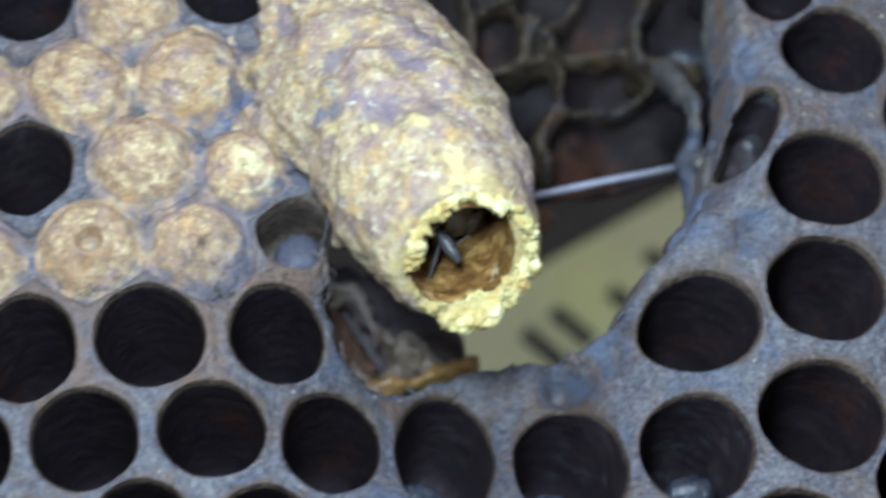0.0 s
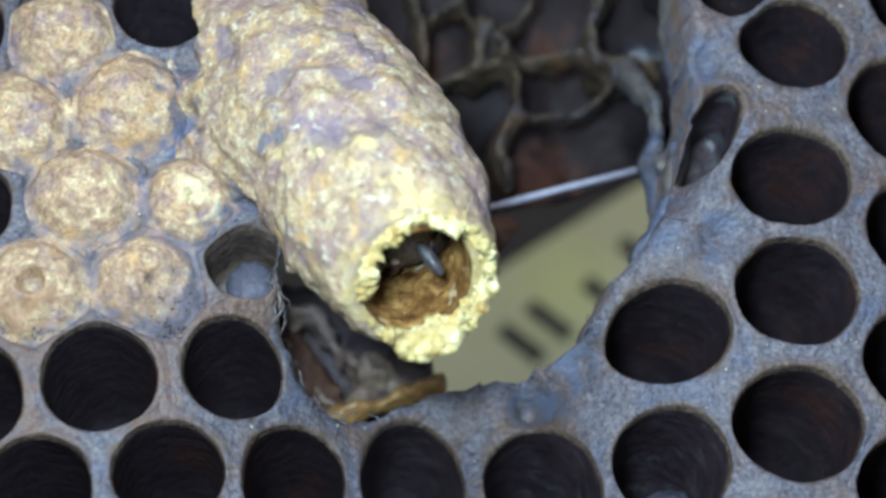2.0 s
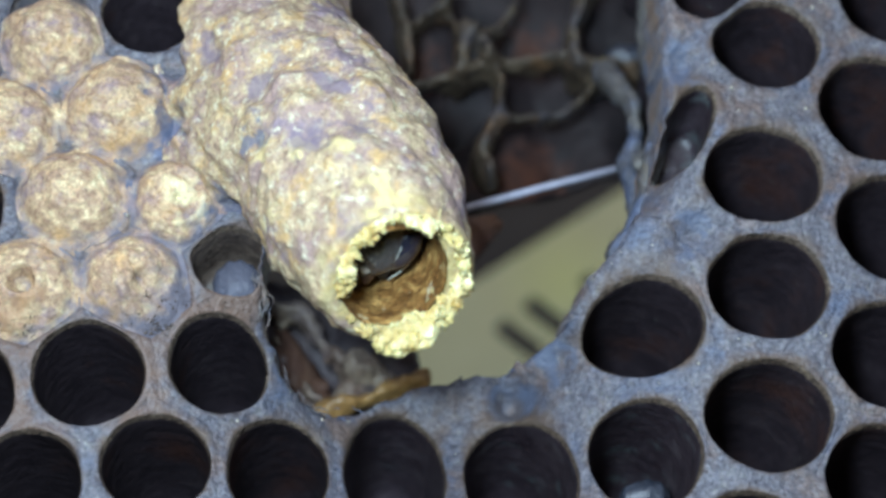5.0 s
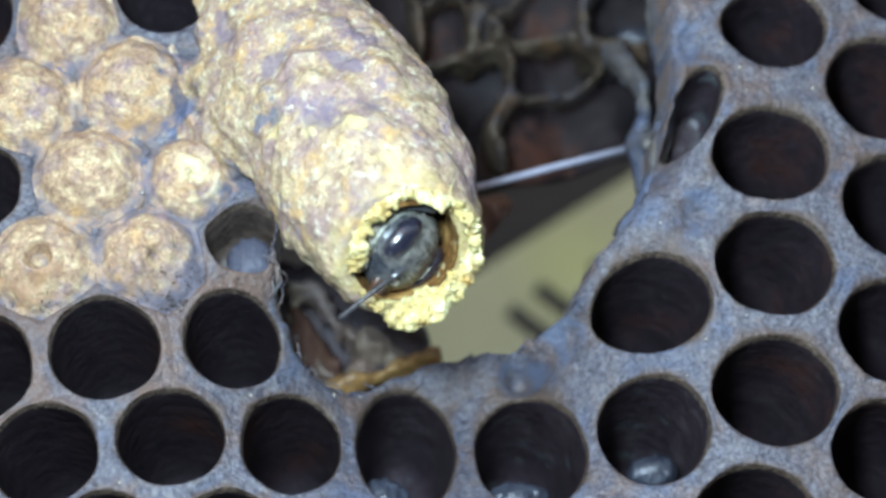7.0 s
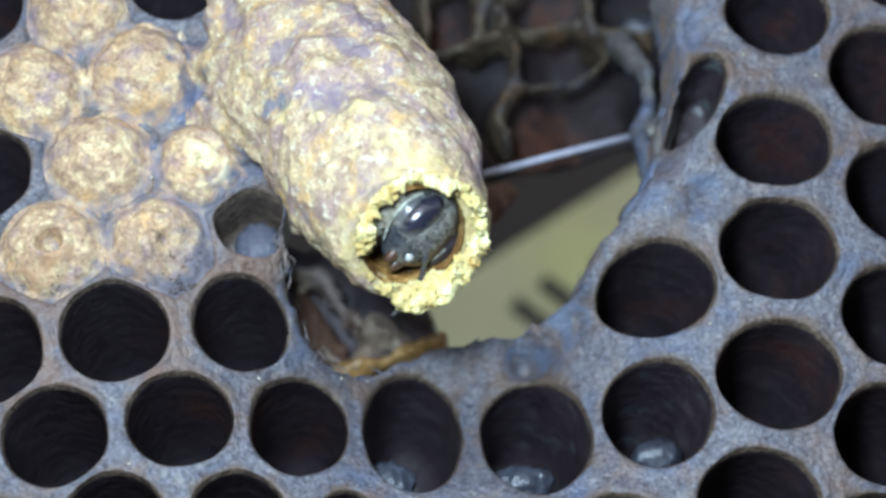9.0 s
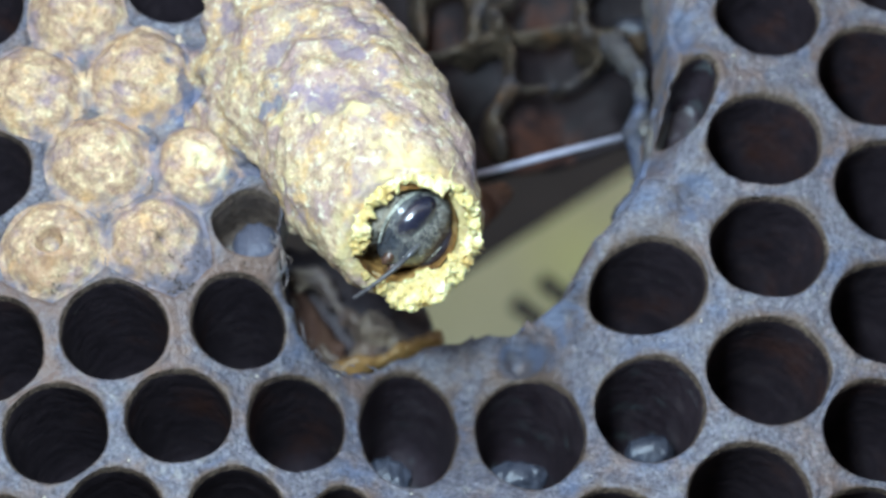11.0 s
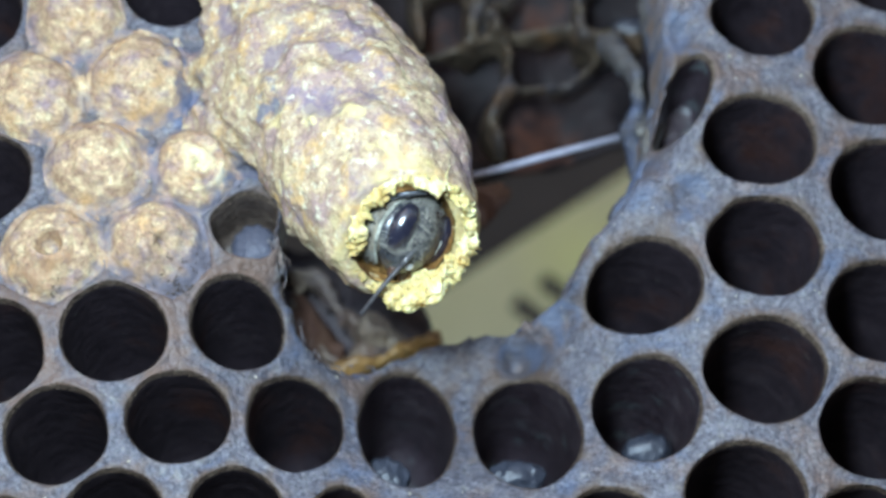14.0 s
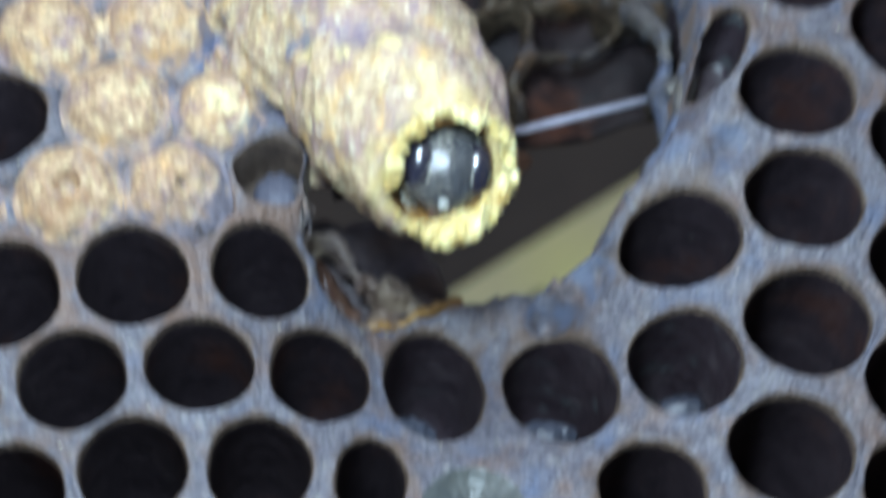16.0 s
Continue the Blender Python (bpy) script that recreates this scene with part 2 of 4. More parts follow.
FILM = ramp_material("thin_grey_film", [(0.35, (0.05, 0.055, 0.055)), (0.65, (0.09, 0.095, 0.09))], 300, 0.4, 0.2, 1500, spec=0.4)
PURPLE_WAX = ramp_material("dark_purple_brown_wax", [(0.34, (0.034, 0.025, 0.029)), (0.5, (0.070, 0.052, 0.055)), (0.66, (0.12, 0.088, 0.078))], 300, 0.6, 0.4, 1200)
RED_WAX = ramp_material("red_brown_wax", [(0.34, (0.032, 0.015, 0.011)), (0.5, (0.082, 0.040, 0.027)), (0.66, (0.145, 0.082, 0.055))], 300, 0.45, 0.3, 1200)
TORN = ramp_material("torn_brown_wax", [(0.32, (0.055, 0.032, 0.026)), (0.46, (0.150, 0.100, 0.076)), (0.64, (0.34, 0.27, 0.20))], 320, 0.5, 0.4, 1500, [((0.13, 0.10, 0.115), 260, 0.5, 0.64)], speckle=0.1)
SHALLOW = ramp_material("brown_shallow_lining", [(0.32, (0.035, 0.024, 0.020)), (0.5, (0.085, 0.060, 0.048)), (0.68, (0.17, 0.125, 0.095))], 700, 0.5, 0.4, 2000, speckle=0.25)
AMBER_WAX = ramp_material("yellow_brown_wax", [(0.30, (0.12, 0.056, 0.020)), (0.5, (0.27, 0.145, 0.050)), (0.7, (0.44, 0.27, 0.10))], 300, 0.4, 0.4, 1500)
CRUMB = ramp_material("pale_wax_crumb", [(0.3, (0.34, 0.30, 0.22)), (0.7, (0.58, 0.54, 0.44))], 2000, 0.3, 0.2, 3000)
LARVA = ramp_material("pearly_larva_skin", [(0.35, (0.026, 0.029, 0.042)), (0.65, (0.062, 0.067, 0.088))], 900, 0.32, 1.0, 1500, spec=0.7)
PUPA = ramp_material("dull_blue_grey_grub", [(0.35, (0.046, 0.046, 0.066)), (0.65, (0.100, 0.100, 0.130))], 700, 0.55, 0.6, 1500, spec=0.3)
CHITIN = ramp_material("glossy_black_chitin", [(0.35, (0.026, 0.027, 0.032)), (0.65, (0.065, 0.064, 0.068))], 1500, 0.24, 0.15, 4000, spec=1.0, local=True)
FUZZ = ramp_material("grey_brown_body_hair", [(0.35, (0.13, 0.105, 0.075)), (0.65, (0.30, 0.25, 0.18))], 3000, 0.7, 0.9, 5000, local=True)
PALE_HAIR = ramp_material("pale_beige_hair", [(0.35, (0.20, 0.18, 0.15)), (0.65, (0.40, 0.365, 0.31))], 3000, 0.6, 0.1, 3000, local=True)
FEELER = ramp_material("dark_grey_feeler", [(0.35, (0.03, 0.028, 0.032)), (0.65, (0.07, 0.062, 0.062))], 3000, 0.35, 0.2, 6000, local=True)
FACE = ramp_material("glossy_dark_face", [(0.35, (0.024, 0.026, 0.032)), (0.65, (0.062, 0.064, 0.070))], 1600, 0.2, 0.25, 5000, [((0.12, 0.11, 0.095), 420, 0.54, 0.66)], spec=1.0, speckle=0.2, local=True)
PEARL = ramp_material("wet_pale_mouth_plate", [(0.35, (0.22, 0.23, 0.23)), (0.65, (0.62, 0.62, 0.58))], 1800, 0.15, 0.3, 3000, spec=1.0, local=True)
DOWN = ramp_material("cream_downy_hair", [(0.35, (0.16, 0.155, 0.125)), (0.65, (0.46, 0.45, 0.37))], 2600, 0.6, 0.9, 6000, speckle=0.3, local=True)
JAW = ramp_material("red_brown_jaw_horn", [(0.35, (0.035, 0.018, 0.012)), (0.65, (0.10, 0.05, 0.032))], 1800, 0.3, 0.2, 4000, spec=0.6, local=True)
EYE = ramp_material("dark_compound_eye", [(0.35, (0.009, 0.009, 0.016)), (0.65, (0.020, 0.019, 0.032))], 3000, 0.20, 0.05, 9000, spec=1.0, local=True)


# ---- mesh helpers; all shapes below are given in millimetres ----
def mesh_object(name, verts, faces, mats, parent=None, label="", mat_of=None, at=(0, 0, 0), smooth=True, worn=None):
    me = bpy.data.meshes.new(name)
    me.from_pydata([((x - at[0]) * MM, (y - at[1]) * MM, (z - at[2]) * MM) for x, y, z in verts], [], faces)
    for m in mats:
        me.materials.append(m)
    if mat_of is not None:
        me.polygons.foreach_set("material_index", mat_of)
    me.polygons.foreach_set("use_smooth", [smooth] * len(me.polygons))
    if worn:
        me.attributes.new("worn", "FLOAT", "POINT").data.foreach_set("value", worn)
    me.update()
    ob = new(name, me)
    ob.location = (at[0] * MM, at[1] * MM, at[2] * MM)
    if parent is not None:
        ob.parent = parent
        base = parent.matrix_basis.translation if parent.parent is None else parent.parent.matrix_basis.translation + parent.matrix_basis.translation
        ob.location = Vector(ob.location) - base
    if label:
        ob["label"] = label
    return ob


def loft(rings, close_first=False, close_last=False, closed=True):
    """Vertices and faces of a skin over rings with equal numbers of points."""
    n = len(rings[0])
    verts = [p for r in rings for p in r]
    faces = []
    for i in range(len(rings) - 1):
        for j in range(n if closed else n - 1):
            k = (j + 1) % n
            faces.append((i * n + j, i * n + k, (i + 1) * n + k, (i + 1) * n + j))
    if close_first:
        faces.append(tuple(range(n))[::-1])
    if close_last:
        b = (len(rings) - 1) * n
        faces.append(tuple(b + j for j in range(n)))
    return verts, faces


def wob(x, y, z, s, seed=0.0):
    return noise.noise(Vector((x * s + seed, y * s - seed * 1.7, z * s + seed * 0.6)))


def grain(p, scale, seed):
    """Smooth lattice noise in about -1 to 1 over an array of points."""
    q = np.asarray(p, dtype=np.float64) * scale + seed * 7.31
    cell = np.floor(q).astype(np.int64)
    f = q - cell
    f = f * f * (3 - 2 * f)
    total = np.zeros(q.shape[:-1])
    for a in (0, 1):
        for b in (0, 1):
            for c in (0, 1):
                h = ((cell[..., 0] + a) * 73856093) ^ ((cell[..., 1] + b) * 19349663) ^ ((cell[..., 2] + c) * 83492791) ^ (seed * 2654435)
                h = ((h ^ (h >> 13)) & 0x7FFFFFFF) * 1274126177
                h = (h ^ (h >> 15)) & 0xFFFF
                w = (f[..., 0] if a else 1 - f[..., 0]) * (f[..., 1] if b else 1 - f[..., 1]) * (f[..., 2] if c else 1 - f[..., 2])
                total += w * (h / 32767.5 - 1)
    return total


def block(low, high, step):
    """Points of a regular block of space."""
    return np.stack(np.meshgrid(*[np.arange(a, b, step) for a, b in zip(low, high)], indexing="ij"), axis=-1)


def melt(a, b, k):
    """Smooth union of two distance fields."""
    h = np.clip(0.5 + 0.5 * (b - a) / k, 0, 1)
    return b * (1 - h) + a * h - k * h * (1 - h)


def roughen(field, p, octaves, seed, reach_mm=1.2):
    """Adds relief at several scales (waves per mm, height) to a field near its surface; a negative scale gives sharp crests."""
    near = np.abs(field) < reach_mm
    q = p[near]
    add = np.zeros(len(q))
    for k, (scale, height) in enumerate(octaves):
        n = grain(q, abs(scale), seed + k)
        add += height * (n if scale > 0 else 2 * np.abs(n) - 0.5)
    field[near] += add
    return field


def rope(p, points, radii, stretch=1.0):
    """Distance to a chain of straight tapered pieces; stretch below 1 makes it deep along y."""
    q = p * np.array((1, stretch, 1))
    best = np.full(p.shape[:-1], 1e3)
    for (a, b), (r0, r1) in zip(zip(points, points[1:]), zip(radii, radii[1:])):
        a = np.array(a, dtype=float) * np.array((1, stretch, 1))
        b = np.array(b, dtype=float) * np.array((1, stretch, 1))
        d = b - a
        t = np.clip(((q - a) @ d) / (d @ d), 0, 1)
        best = np.minimum(best, np.linalg.norm(q - a - t[..., None] * d, axis=-1) - (r0 + (r1 - r0) * t))
    return best


def skin(field, low, step):
    """Vertices and faces of the surface where a field is zero."""
    inner = field < 0
    shape = tuple(n - 1 for n in field.shape)
    place, count = np.zeros(shape + (3,)), np.zeros(shape)

    def corner(o):
        return tuple(slice(k, n - 1 + k) for k, n in zip(o, field.shape))

    for axis in range(3):
        one, two = [k for k in range(3) if k != axis]
        for b in (0, 1):
            for c in (0, 1):
                o = [0, 0, 0]
                o[one], o[two] = b, c
                start = corner(o)
                o[axis] = 1
                end = corner(o)
                cross = inner[start] != inner[end]
                f0, f1 = field[start][cross], field[end][cross]
                place[cross, axis] += f0 / (f0 - f1)
                place[cross, one] += b
                place[cross, two] += c
                count[cross] += 1
    live = count > 0
    index = np.full(shape, -1)
    index[live] = np.arange(int(live.sum()))
    verts = (np.argwhere(live) + place[live] / count[live][:, None]) * step + np.array(low)
    faces = []
    for axis in range(3):
        one, two = (axis + 1) % 3, (axis + 2) % 3
        size = list(field.shape)
        first, last = [slice(1, n - 1) for n in size], [slice(1, n - 1) for n in size]
        first[axis], last[axis] = slice(0, size[axis] - 1), slice(1, size[axis])
        s0, s1 = inner[tuple(first)], inner[tuple(last)]
        where = np.argwhere(s0 != s1)
        flip = ~s0[s0 != s1]
        base = where + np.array([0 if k == axis else 1 for k in range(3)])
        quad = []
        for b, c in ((-1, -1), (0, -1), (0, 0), (-1, 0)):
            o = base.copy()
            o[:, one] += b
            o[:, two] += c
            quad.append(index[o[:, 0], o[:, 1], o[:, 2]])
        quad = np.stack(quad, axis=1)
        quad[flip] = quad[flip][:, ::-1]
        faces.append(quad)
    faces = np.concatenate(faces)
    return verts.tolist(), faces[(faces >= 0).all(axis=1)].tolist()


# ---- the comb ----
# shallow hollows in the wax beside the hole: x, z, radius, depth
HOLLOWS = [(12.4, 10.5, 0.75, 1.2), (4.3, -4.5, 0.95, 3.4), (12.2, 1.8, 0.9, 1.0), (6.1, -3.1, 0.8, 1.0)]


def face_y(x, z):
    """The comb's face: flat, sunk round the torn hole."""
    y = 7.5 * math.exp(-(x / 8.5) ** 2 - ((z + 5) / 6.5) ** 2) - 1.0
    for hx, hz, hr, hd in HOLLOWS:
        q = ((x - hx) ** 2 + (z - hz) ** 2) / (hr * hr)
        if q < 6:
            y += hd * math.exp(-q)
    if z > 2.5:
        y += 2.6 * min(max((12.0 - x) / 1.3, 0.0), 1.0) ** 1.6 * min((z - 2.5) / 2.0, 1.0) if x > 9 else 0.0
    return y


# the torn hole, as a closed outline in the comb's plane
HOLE = [(-7.7, 0.9), (-7.9, -1.4), (-7.4, -2.8), (-6.9, -4.0), (-6.1, -5.05), (-4.8, -5.6), (-3.4, -5.25), (-2.0, -4.4), (0.0, -3.8), (1.9, -3.6), (3.8, -3.45), (5.05, -2.9), (6.3, -1.95), (6.8, -1.1), (7.6, 0.2), (8.85, 1.3),
        (10.1, 2.9), (10.55, 4.3), (11.0, 6.0), (11.35, 8.2), (11.6, 10.0), (11.7, 12.7), (11.9, 17.5), (12.0, 30.0), (3.0, 31.0), (-8.0, 30.0), (-7.0, 19.0), (-4.8, 13.7), (-5.0, 10.0), (-6.5, 5.0)]


def inside(poly, x, z):
    odd = False
    for (x0, z0), (x1, z1) in zip(poly, poly[1:] + poly[:1]):
        if (z0 > z) != (z1 > z) and x < (x1 - x0) * (z - z0) / (z1 - z0) + x0:
            odd = not odd
    return odd


def reach(poly, x, z, ux, uz):
    """How far a ray in the plane goes before it meets the outline."""
    best = 1e9
    for (x0, z0), (x1, z1) in zip(poly, poly[1:] + poly[:1]):
        ex, ez = x1 - x0, z1 - z0
        det = ux * ez - uz * ex
        if abs(det) < 1e-9:
            continue
        t = ((x0 - x) * ez - (z0 - z) * ex) / det
        s = ((x0 - x) * uz - (z0 - z) * ux) / det
        if t > 0 and 0 <= s <= 1:
            best = min(best, t)
    return best


# open cells: x, z, half width, half height
OPEN_LEFT = [(-22.4, 11.4, 2.2, 2.3), (-13.2, 12.9, 2.25, 2.2), (-21.4, 2.7, 2.1, 2.35), (-20.4, -5.8, 2.2, 2.5), (-15.2, -4.8, 2.42, 2.42), (-9.7, -4.0, 2.15, 2.3)]
OPEN_LOW = [(-22.6, -10.5, 2.2, 2.3), (-17.5, -9.6, 2.3, 2.28), (-12.2, -8.8, 2.33, 2.25), (-7.0, -8.7, 2.25, 2.55), (-1.7, -8.5, 2.38, 3.5), (4.0, -9.0, 2.5, 3.15), (9.4, -8.5, 2.45, 2.7),
            (-19.7, -14.6, 2.2, 2.2), (-14.8, -13.5, 2.3, 2.3), (-9.6, -13.4, 2.2, 2.35), (-4.9, -14.0, 1.5, 2.2), (7.1, -14.6, 2.3, 2.25), (13.3, -13.0, 2.8, 2.5)]
OPEN_RIGHT = [(14.9, -7.1, 2.85, 2.58), (9.8, -2.5, 2.72, 2.25), (15.5, -1.0, 2.8, 2.52), (15.8, 4.5, 2.85, 2.45), (16.7, 11.4, 2.7, 2.3), (14.0, 14.8, 1.9, 2.0),
              (21.6, 8.0, 2.75, 2.75), (21.7, 1.8, 2.7, 2.6), (20.7, -4.4, 2.65, 2.5), (19.6, -10.1, 2.6, 2.4), (23.4, 14.0, 2.7, 2.5)]
# capped brood: x, z, radius, height
CAPPED = [(-17.7, 11.3, 2.25, 1.5), (-19.6, 6.9, 2.3, 1.5), (-14.5, 7.9, 2.35, 1.6), (-16.3, 3.4, 2.25, 1.6), (-11.6, 3.2, 1.95, 1.5), (-18.1, -1.0, 2.2, 1.5), (-13.3, -0.6, 2.2, 1.3),
          (-24.2, 6.1, 2.2, 1.4), (-23.2, -2.0, 2.1, 1.4), (-8.0, 13.2, 2.2, 1.4)]

centres = [(x, z, max(a, b), "open", a, b) for x, z, a, b in OPEN_LEFT + OPEN_LOW + OPEN_RIGHT]
centres += [(x, z, r, "capped", r, h) for x, z, r, h in CAPPED]
centres += [(-9.2, 0.6, 1.9, "shallow", 1.8, 1.5), (12.25, 6.8, 1.2, "narrow", 1.1, 2.5), (-0.6, -15.6, 2.3, "film", 2.3, 2.2)]
# the comb goes on beyond what is seen, cell after cell
rng = random.Random(4)
for row in range(-7, 8):
    for col in range(-8, 9):
        x, z = col * 5.3 + (row % 2) * 2.65, row * 4.6 - 1.0
        if abs(x) > 36 or abs(z) > 27 or inside(HOLE, x, z) or min(abs(x - a) for a, _ in HOLE) < 0:
            continue
        if min(math.hypot(x - c[0], z - c[1]) for c in centres) < 4.5:
            continue
        if -10 < x < 11 and z > -2 and z < 14:
            continue
        centres.append((x + rng.uniform(-0.2, 0.2), z + rng.uniform(-0.2, 0.2), 2.35, "open", 2.3, 2.3))

comb = new("honeycomb")
tagged(comb, "old grey wax honeycomb with capped brood and a torn hole", "honeycomb")
N = 96


def girth(c, dx, dz):
    """Half a cell's width towards a neighbour."""
    if c[3] == "capped":
        return c[4]
    k = math.hypot(dx, dz)
    ux, uz = dx / k, dz / k
    lean = 0.5 if c[3] == "narrow" else 0.0
    vx, vz = ux * math.cos(lean) - uz * math.sin(lean), ux * math.sin(lean) + uz * math.cos(lean)
    return 1 / math.hypot(vx / c[4], vz / c[5])


def border(c, th):
    ux, uz = math.cos(th), math.sin(th)
    best = 6.2
    for o in centres:
        if o is c:
            continue
        dx, dz = o[0] - c[0], o[1] - c[1]
        along = dx * ux + dz * uz
        if along > 1e-6 and dx * dx + dz * dz < 200:
            best = min(best, (dx * dx + dz * dz + girth(c, dx, dz) ** 2 - girth(o, dx, dz) ** 2) / (2 * along))
    h = reach(HOLE, c[0], c[1], ux, uz)
    return (h, True) if h < best else (best, False)


def comb_cell(c, index):
    x0, z0, _, kind, a, b = c
    y0 = face_y(x0, z0)
    tilt = 0.16
    hollow = kind in ("open", "narrow", "shallow")
    lean = 0.5 if kind == "narrow" else 0.0
    count = N if hollow else 80
    rings, wide = [], []
    edges = [border(c, 2 * math.pi * j / count) for j in range(count)]
    mouth = []
    for j in range(count):
        th = 2 * math.pi * j / count
        ux, uz = math.cos(th), math.sin(th)
        hexa = 1 + 0.012 * math.cos(6 * (th - 0.5236 + 0.4 * math.sin(index * 1.7)))
        vx, vz = ux * math.cos(lean) - uz * math.sin(lean), ux * math.sin(lean) + uz * math.cos(lean)
        r = 0.98 / math.sqrt((vx / a) ** 2 + (vz / b) ** 2) * hexa * (1 + 0.05 * wob(ux, uz, index, 0.9, 5) + 0.018 * wob(ux, uz, index, 4.0, 6) + 0.010 * wob(ux, uz, index, 11.0, 8)) if hollow else a
        mouth.append(min(r, edges[j][0] - 0.16))
    if hollow and kind != "narrow":
        for _ in range(3):
            mouth = [min(m, sum(mouth[(j + k) % count] for k in range(-4, 5)) / 9 + 0.03) for j, m in enumerate(mouth)]
            mouth = [sum(mouth[(j + k) % count] for k in (-2, -1, 0, 1, 2)) / 5 for j in range(count)]
    for j in range(count):
        th = 2 * math.pi * j / count
        ux, uz = math.cos(th), math.sin(th)
        B, hole = edges[j]
        if hole:
            B += 0.3 * wob(x0 + ux * B, 0, z0 + uz * B, 0.9, 3) + 0.12 * wob(x0 + ux * B, 0, z0 + uz * B, 3.0, 4)
        B = max(B, 0.9)
        if hollow:
            R = max(min(mouth[j], B - 0.13), 0.4)
            g = B - R
            flange = min(max(0.6 * g, 0.08), 0.5)
            outer = [(B + 0.15, 3.4), (B + 0.05, 1.3), (B, 0.25)] if hole else [(B + flange, 0.5), (B + 0.5 * flange, 0.06), (B, 0.0)]
            prof = outer + [(R + 0.72 * g, -0.02), (R + 0.45 * g, -0.05), (R + 0.25 * g, -0.06), (R + min(0.12 * g, 0.12), 0.0), (R + 0.03, 0.12), (R - 0.03, 0.32),
                            (R - 0.04, 0.6), (R - 0.01, 1.1), (R + 0.02, 2.2), (R + 0.02, 4.5), (R, 7.5), (R - 0.1, 9.6), (R * 0.8, 10.6), (R * 0.4, 11.2), (R * 0.02, 11.4)]
        else:
            h = b if kind == "capped" else -0.4
            R = min(1.0 * a * (1 + 0.08 * wob(ux, uz, index, 1.3, 7) + 0.04 * wob(ux, uz, index, 4.0, 8)), B - 0.10)
            g = B - R
            flange = min(max(0.5 * g, 0.07), 0.4)
            pit = 0.08 + 1.5 * max(0.0, g - 0.30) if kind == "capped" else 0.0
            outer = [(B + 0.1, 5.0), (B + 0.05, 1.3), (B, 0.3)] if hole else [(B + flange, pit + 0.5), (B + 0.5 * flange, pit + 0.06), (B, pit)]
            prof = outer + [(R + 0.6 * g, pit * 0.85), (R + 0.25 * g, pit * 0.4)]
            for k in range(20):
                q = 1.0 - k / 19 * 0.995
                prof.append((R * q, -0.92 * h * (1 - q ** 2.3) + 0.05))
        if kind == "shallow":
            prof = [(r, min(d, 2.2 + 0.12 * d)) for r, d in prof]
        if kind == "narrow":
            prof = [(r, min(d, 3.4 + 0.1 * d)) for r, d in prof]
        wide.append(g)
        ring = []
        for i, (r, d) in enumerate(prof):
            px, pz = x0 + r * ux, z0 + r * uz
            base = face_y(px, pz) if i < 7 else face_y(x0 + R * ux, z0 + R * uz)
            if hollow and i >= 10:
                mixd = min((d - 0.6) / 6.0, 1.0)
                base = base * (1 - mixd) + y0 * mixd
            py = base + d
            if hollow and i > 6:
                pz -= tilt * max(d, 0.0)
            if i < 10 or not hollow:
                py += 0.10 * wob(px, 0, pz, 0.8, 10) + 0.06 * wob(px, 0, pz, 1.9, 11) + 0.055 * wob(px, 0, pz, 4.5, 13) + 0.03 * wob(px, 0, pz, 9.0, 14)
            if kind == "capped" and i > 4:
                fade = min(1.0, (20 + 5 - i) / 4 + 0.3) if i > 20 else 1.0
                ringy = 0.05 * math.sin(r * 6.0 + 2.5 * wob(px, 0, pz, 0.8, index)) if r > 0.25 else 0.0
                py += fade * (0.17 * wob(px, 0, pz, 1.1, 17) + 0.12 * wob(px, 0, pz, 2.6, 19) + 0.065 * wob(px, 0, pz, 6.0, 20)) + ringy
                if index in PITTED and r < 0.7:
                    py += 1.5 * (1 - (r / 0.7) ** 2)
                if index in SUNKEN and r < 1.25:
                    py += 0.45 * min(1.0, (1.25 - r) / 0.3)
            ring.append((px, py, pz))
        rings.append(ring)
    rings = [list(r) for r in zip(*rings)]
    verts, faces = loft(rings, close_last=True)
    rows = len(rings) - 1
    if hollow:
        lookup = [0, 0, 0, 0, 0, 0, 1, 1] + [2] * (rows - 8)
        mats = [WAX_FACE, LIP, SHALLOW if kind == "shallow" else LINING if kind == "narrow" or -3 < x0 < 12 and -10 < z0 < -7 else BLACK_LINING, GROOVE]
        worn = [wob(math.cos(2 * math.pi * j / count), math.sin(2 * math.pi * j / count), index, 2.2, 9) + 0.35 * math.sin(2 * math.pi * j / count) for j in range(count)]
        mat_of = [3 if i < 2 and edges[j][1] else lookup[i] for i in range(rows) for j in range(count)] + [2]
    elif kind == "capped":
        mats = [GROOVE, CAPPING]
        # wide pits between domes get the darker blue-grey as painted shade
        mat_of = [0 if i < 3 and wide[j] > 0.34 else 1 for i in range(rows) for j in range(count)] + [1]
    else:
        mats = [WAX_FACE, FILM]
        mat_of = [0 if i < 5 else 1 for i in range(rows) for _ in range(count)] + [1]
    stain = None
    if hollow:
        steps = [0.0, 0.0, 0.0, 0.2, 0.5, 0.8, 1.0] + [1.0] * len(rings)
        stain = [0.0 if edges[j][1] and i < 4 else steps[i] * min(max(0.55 + worn[j], 0.1), 1.1) for i in range(len(rings)) for j in range(count)]
    name, label = ("cell", "") if hollow else ("capped_cell", "domed tan capping over a brood cell") if kind == "capped" else ("sealed_cell", "cell closed by a thin grey film")
    mesh_object(name, verts, faces, mats, comb, label, mat_of, (x0, y0, z0), worn=stain)


PITTED = {len(OPEN_LEFT + OPEN_LOW + OPEN_RIGHT) + 5}
SUNKEN = {len(OPEN_LEFT + OPEN_LOW + OPEN_RIGHT) + 4}
for index, c in enumerate(centres):
    comb_cell(c, index)


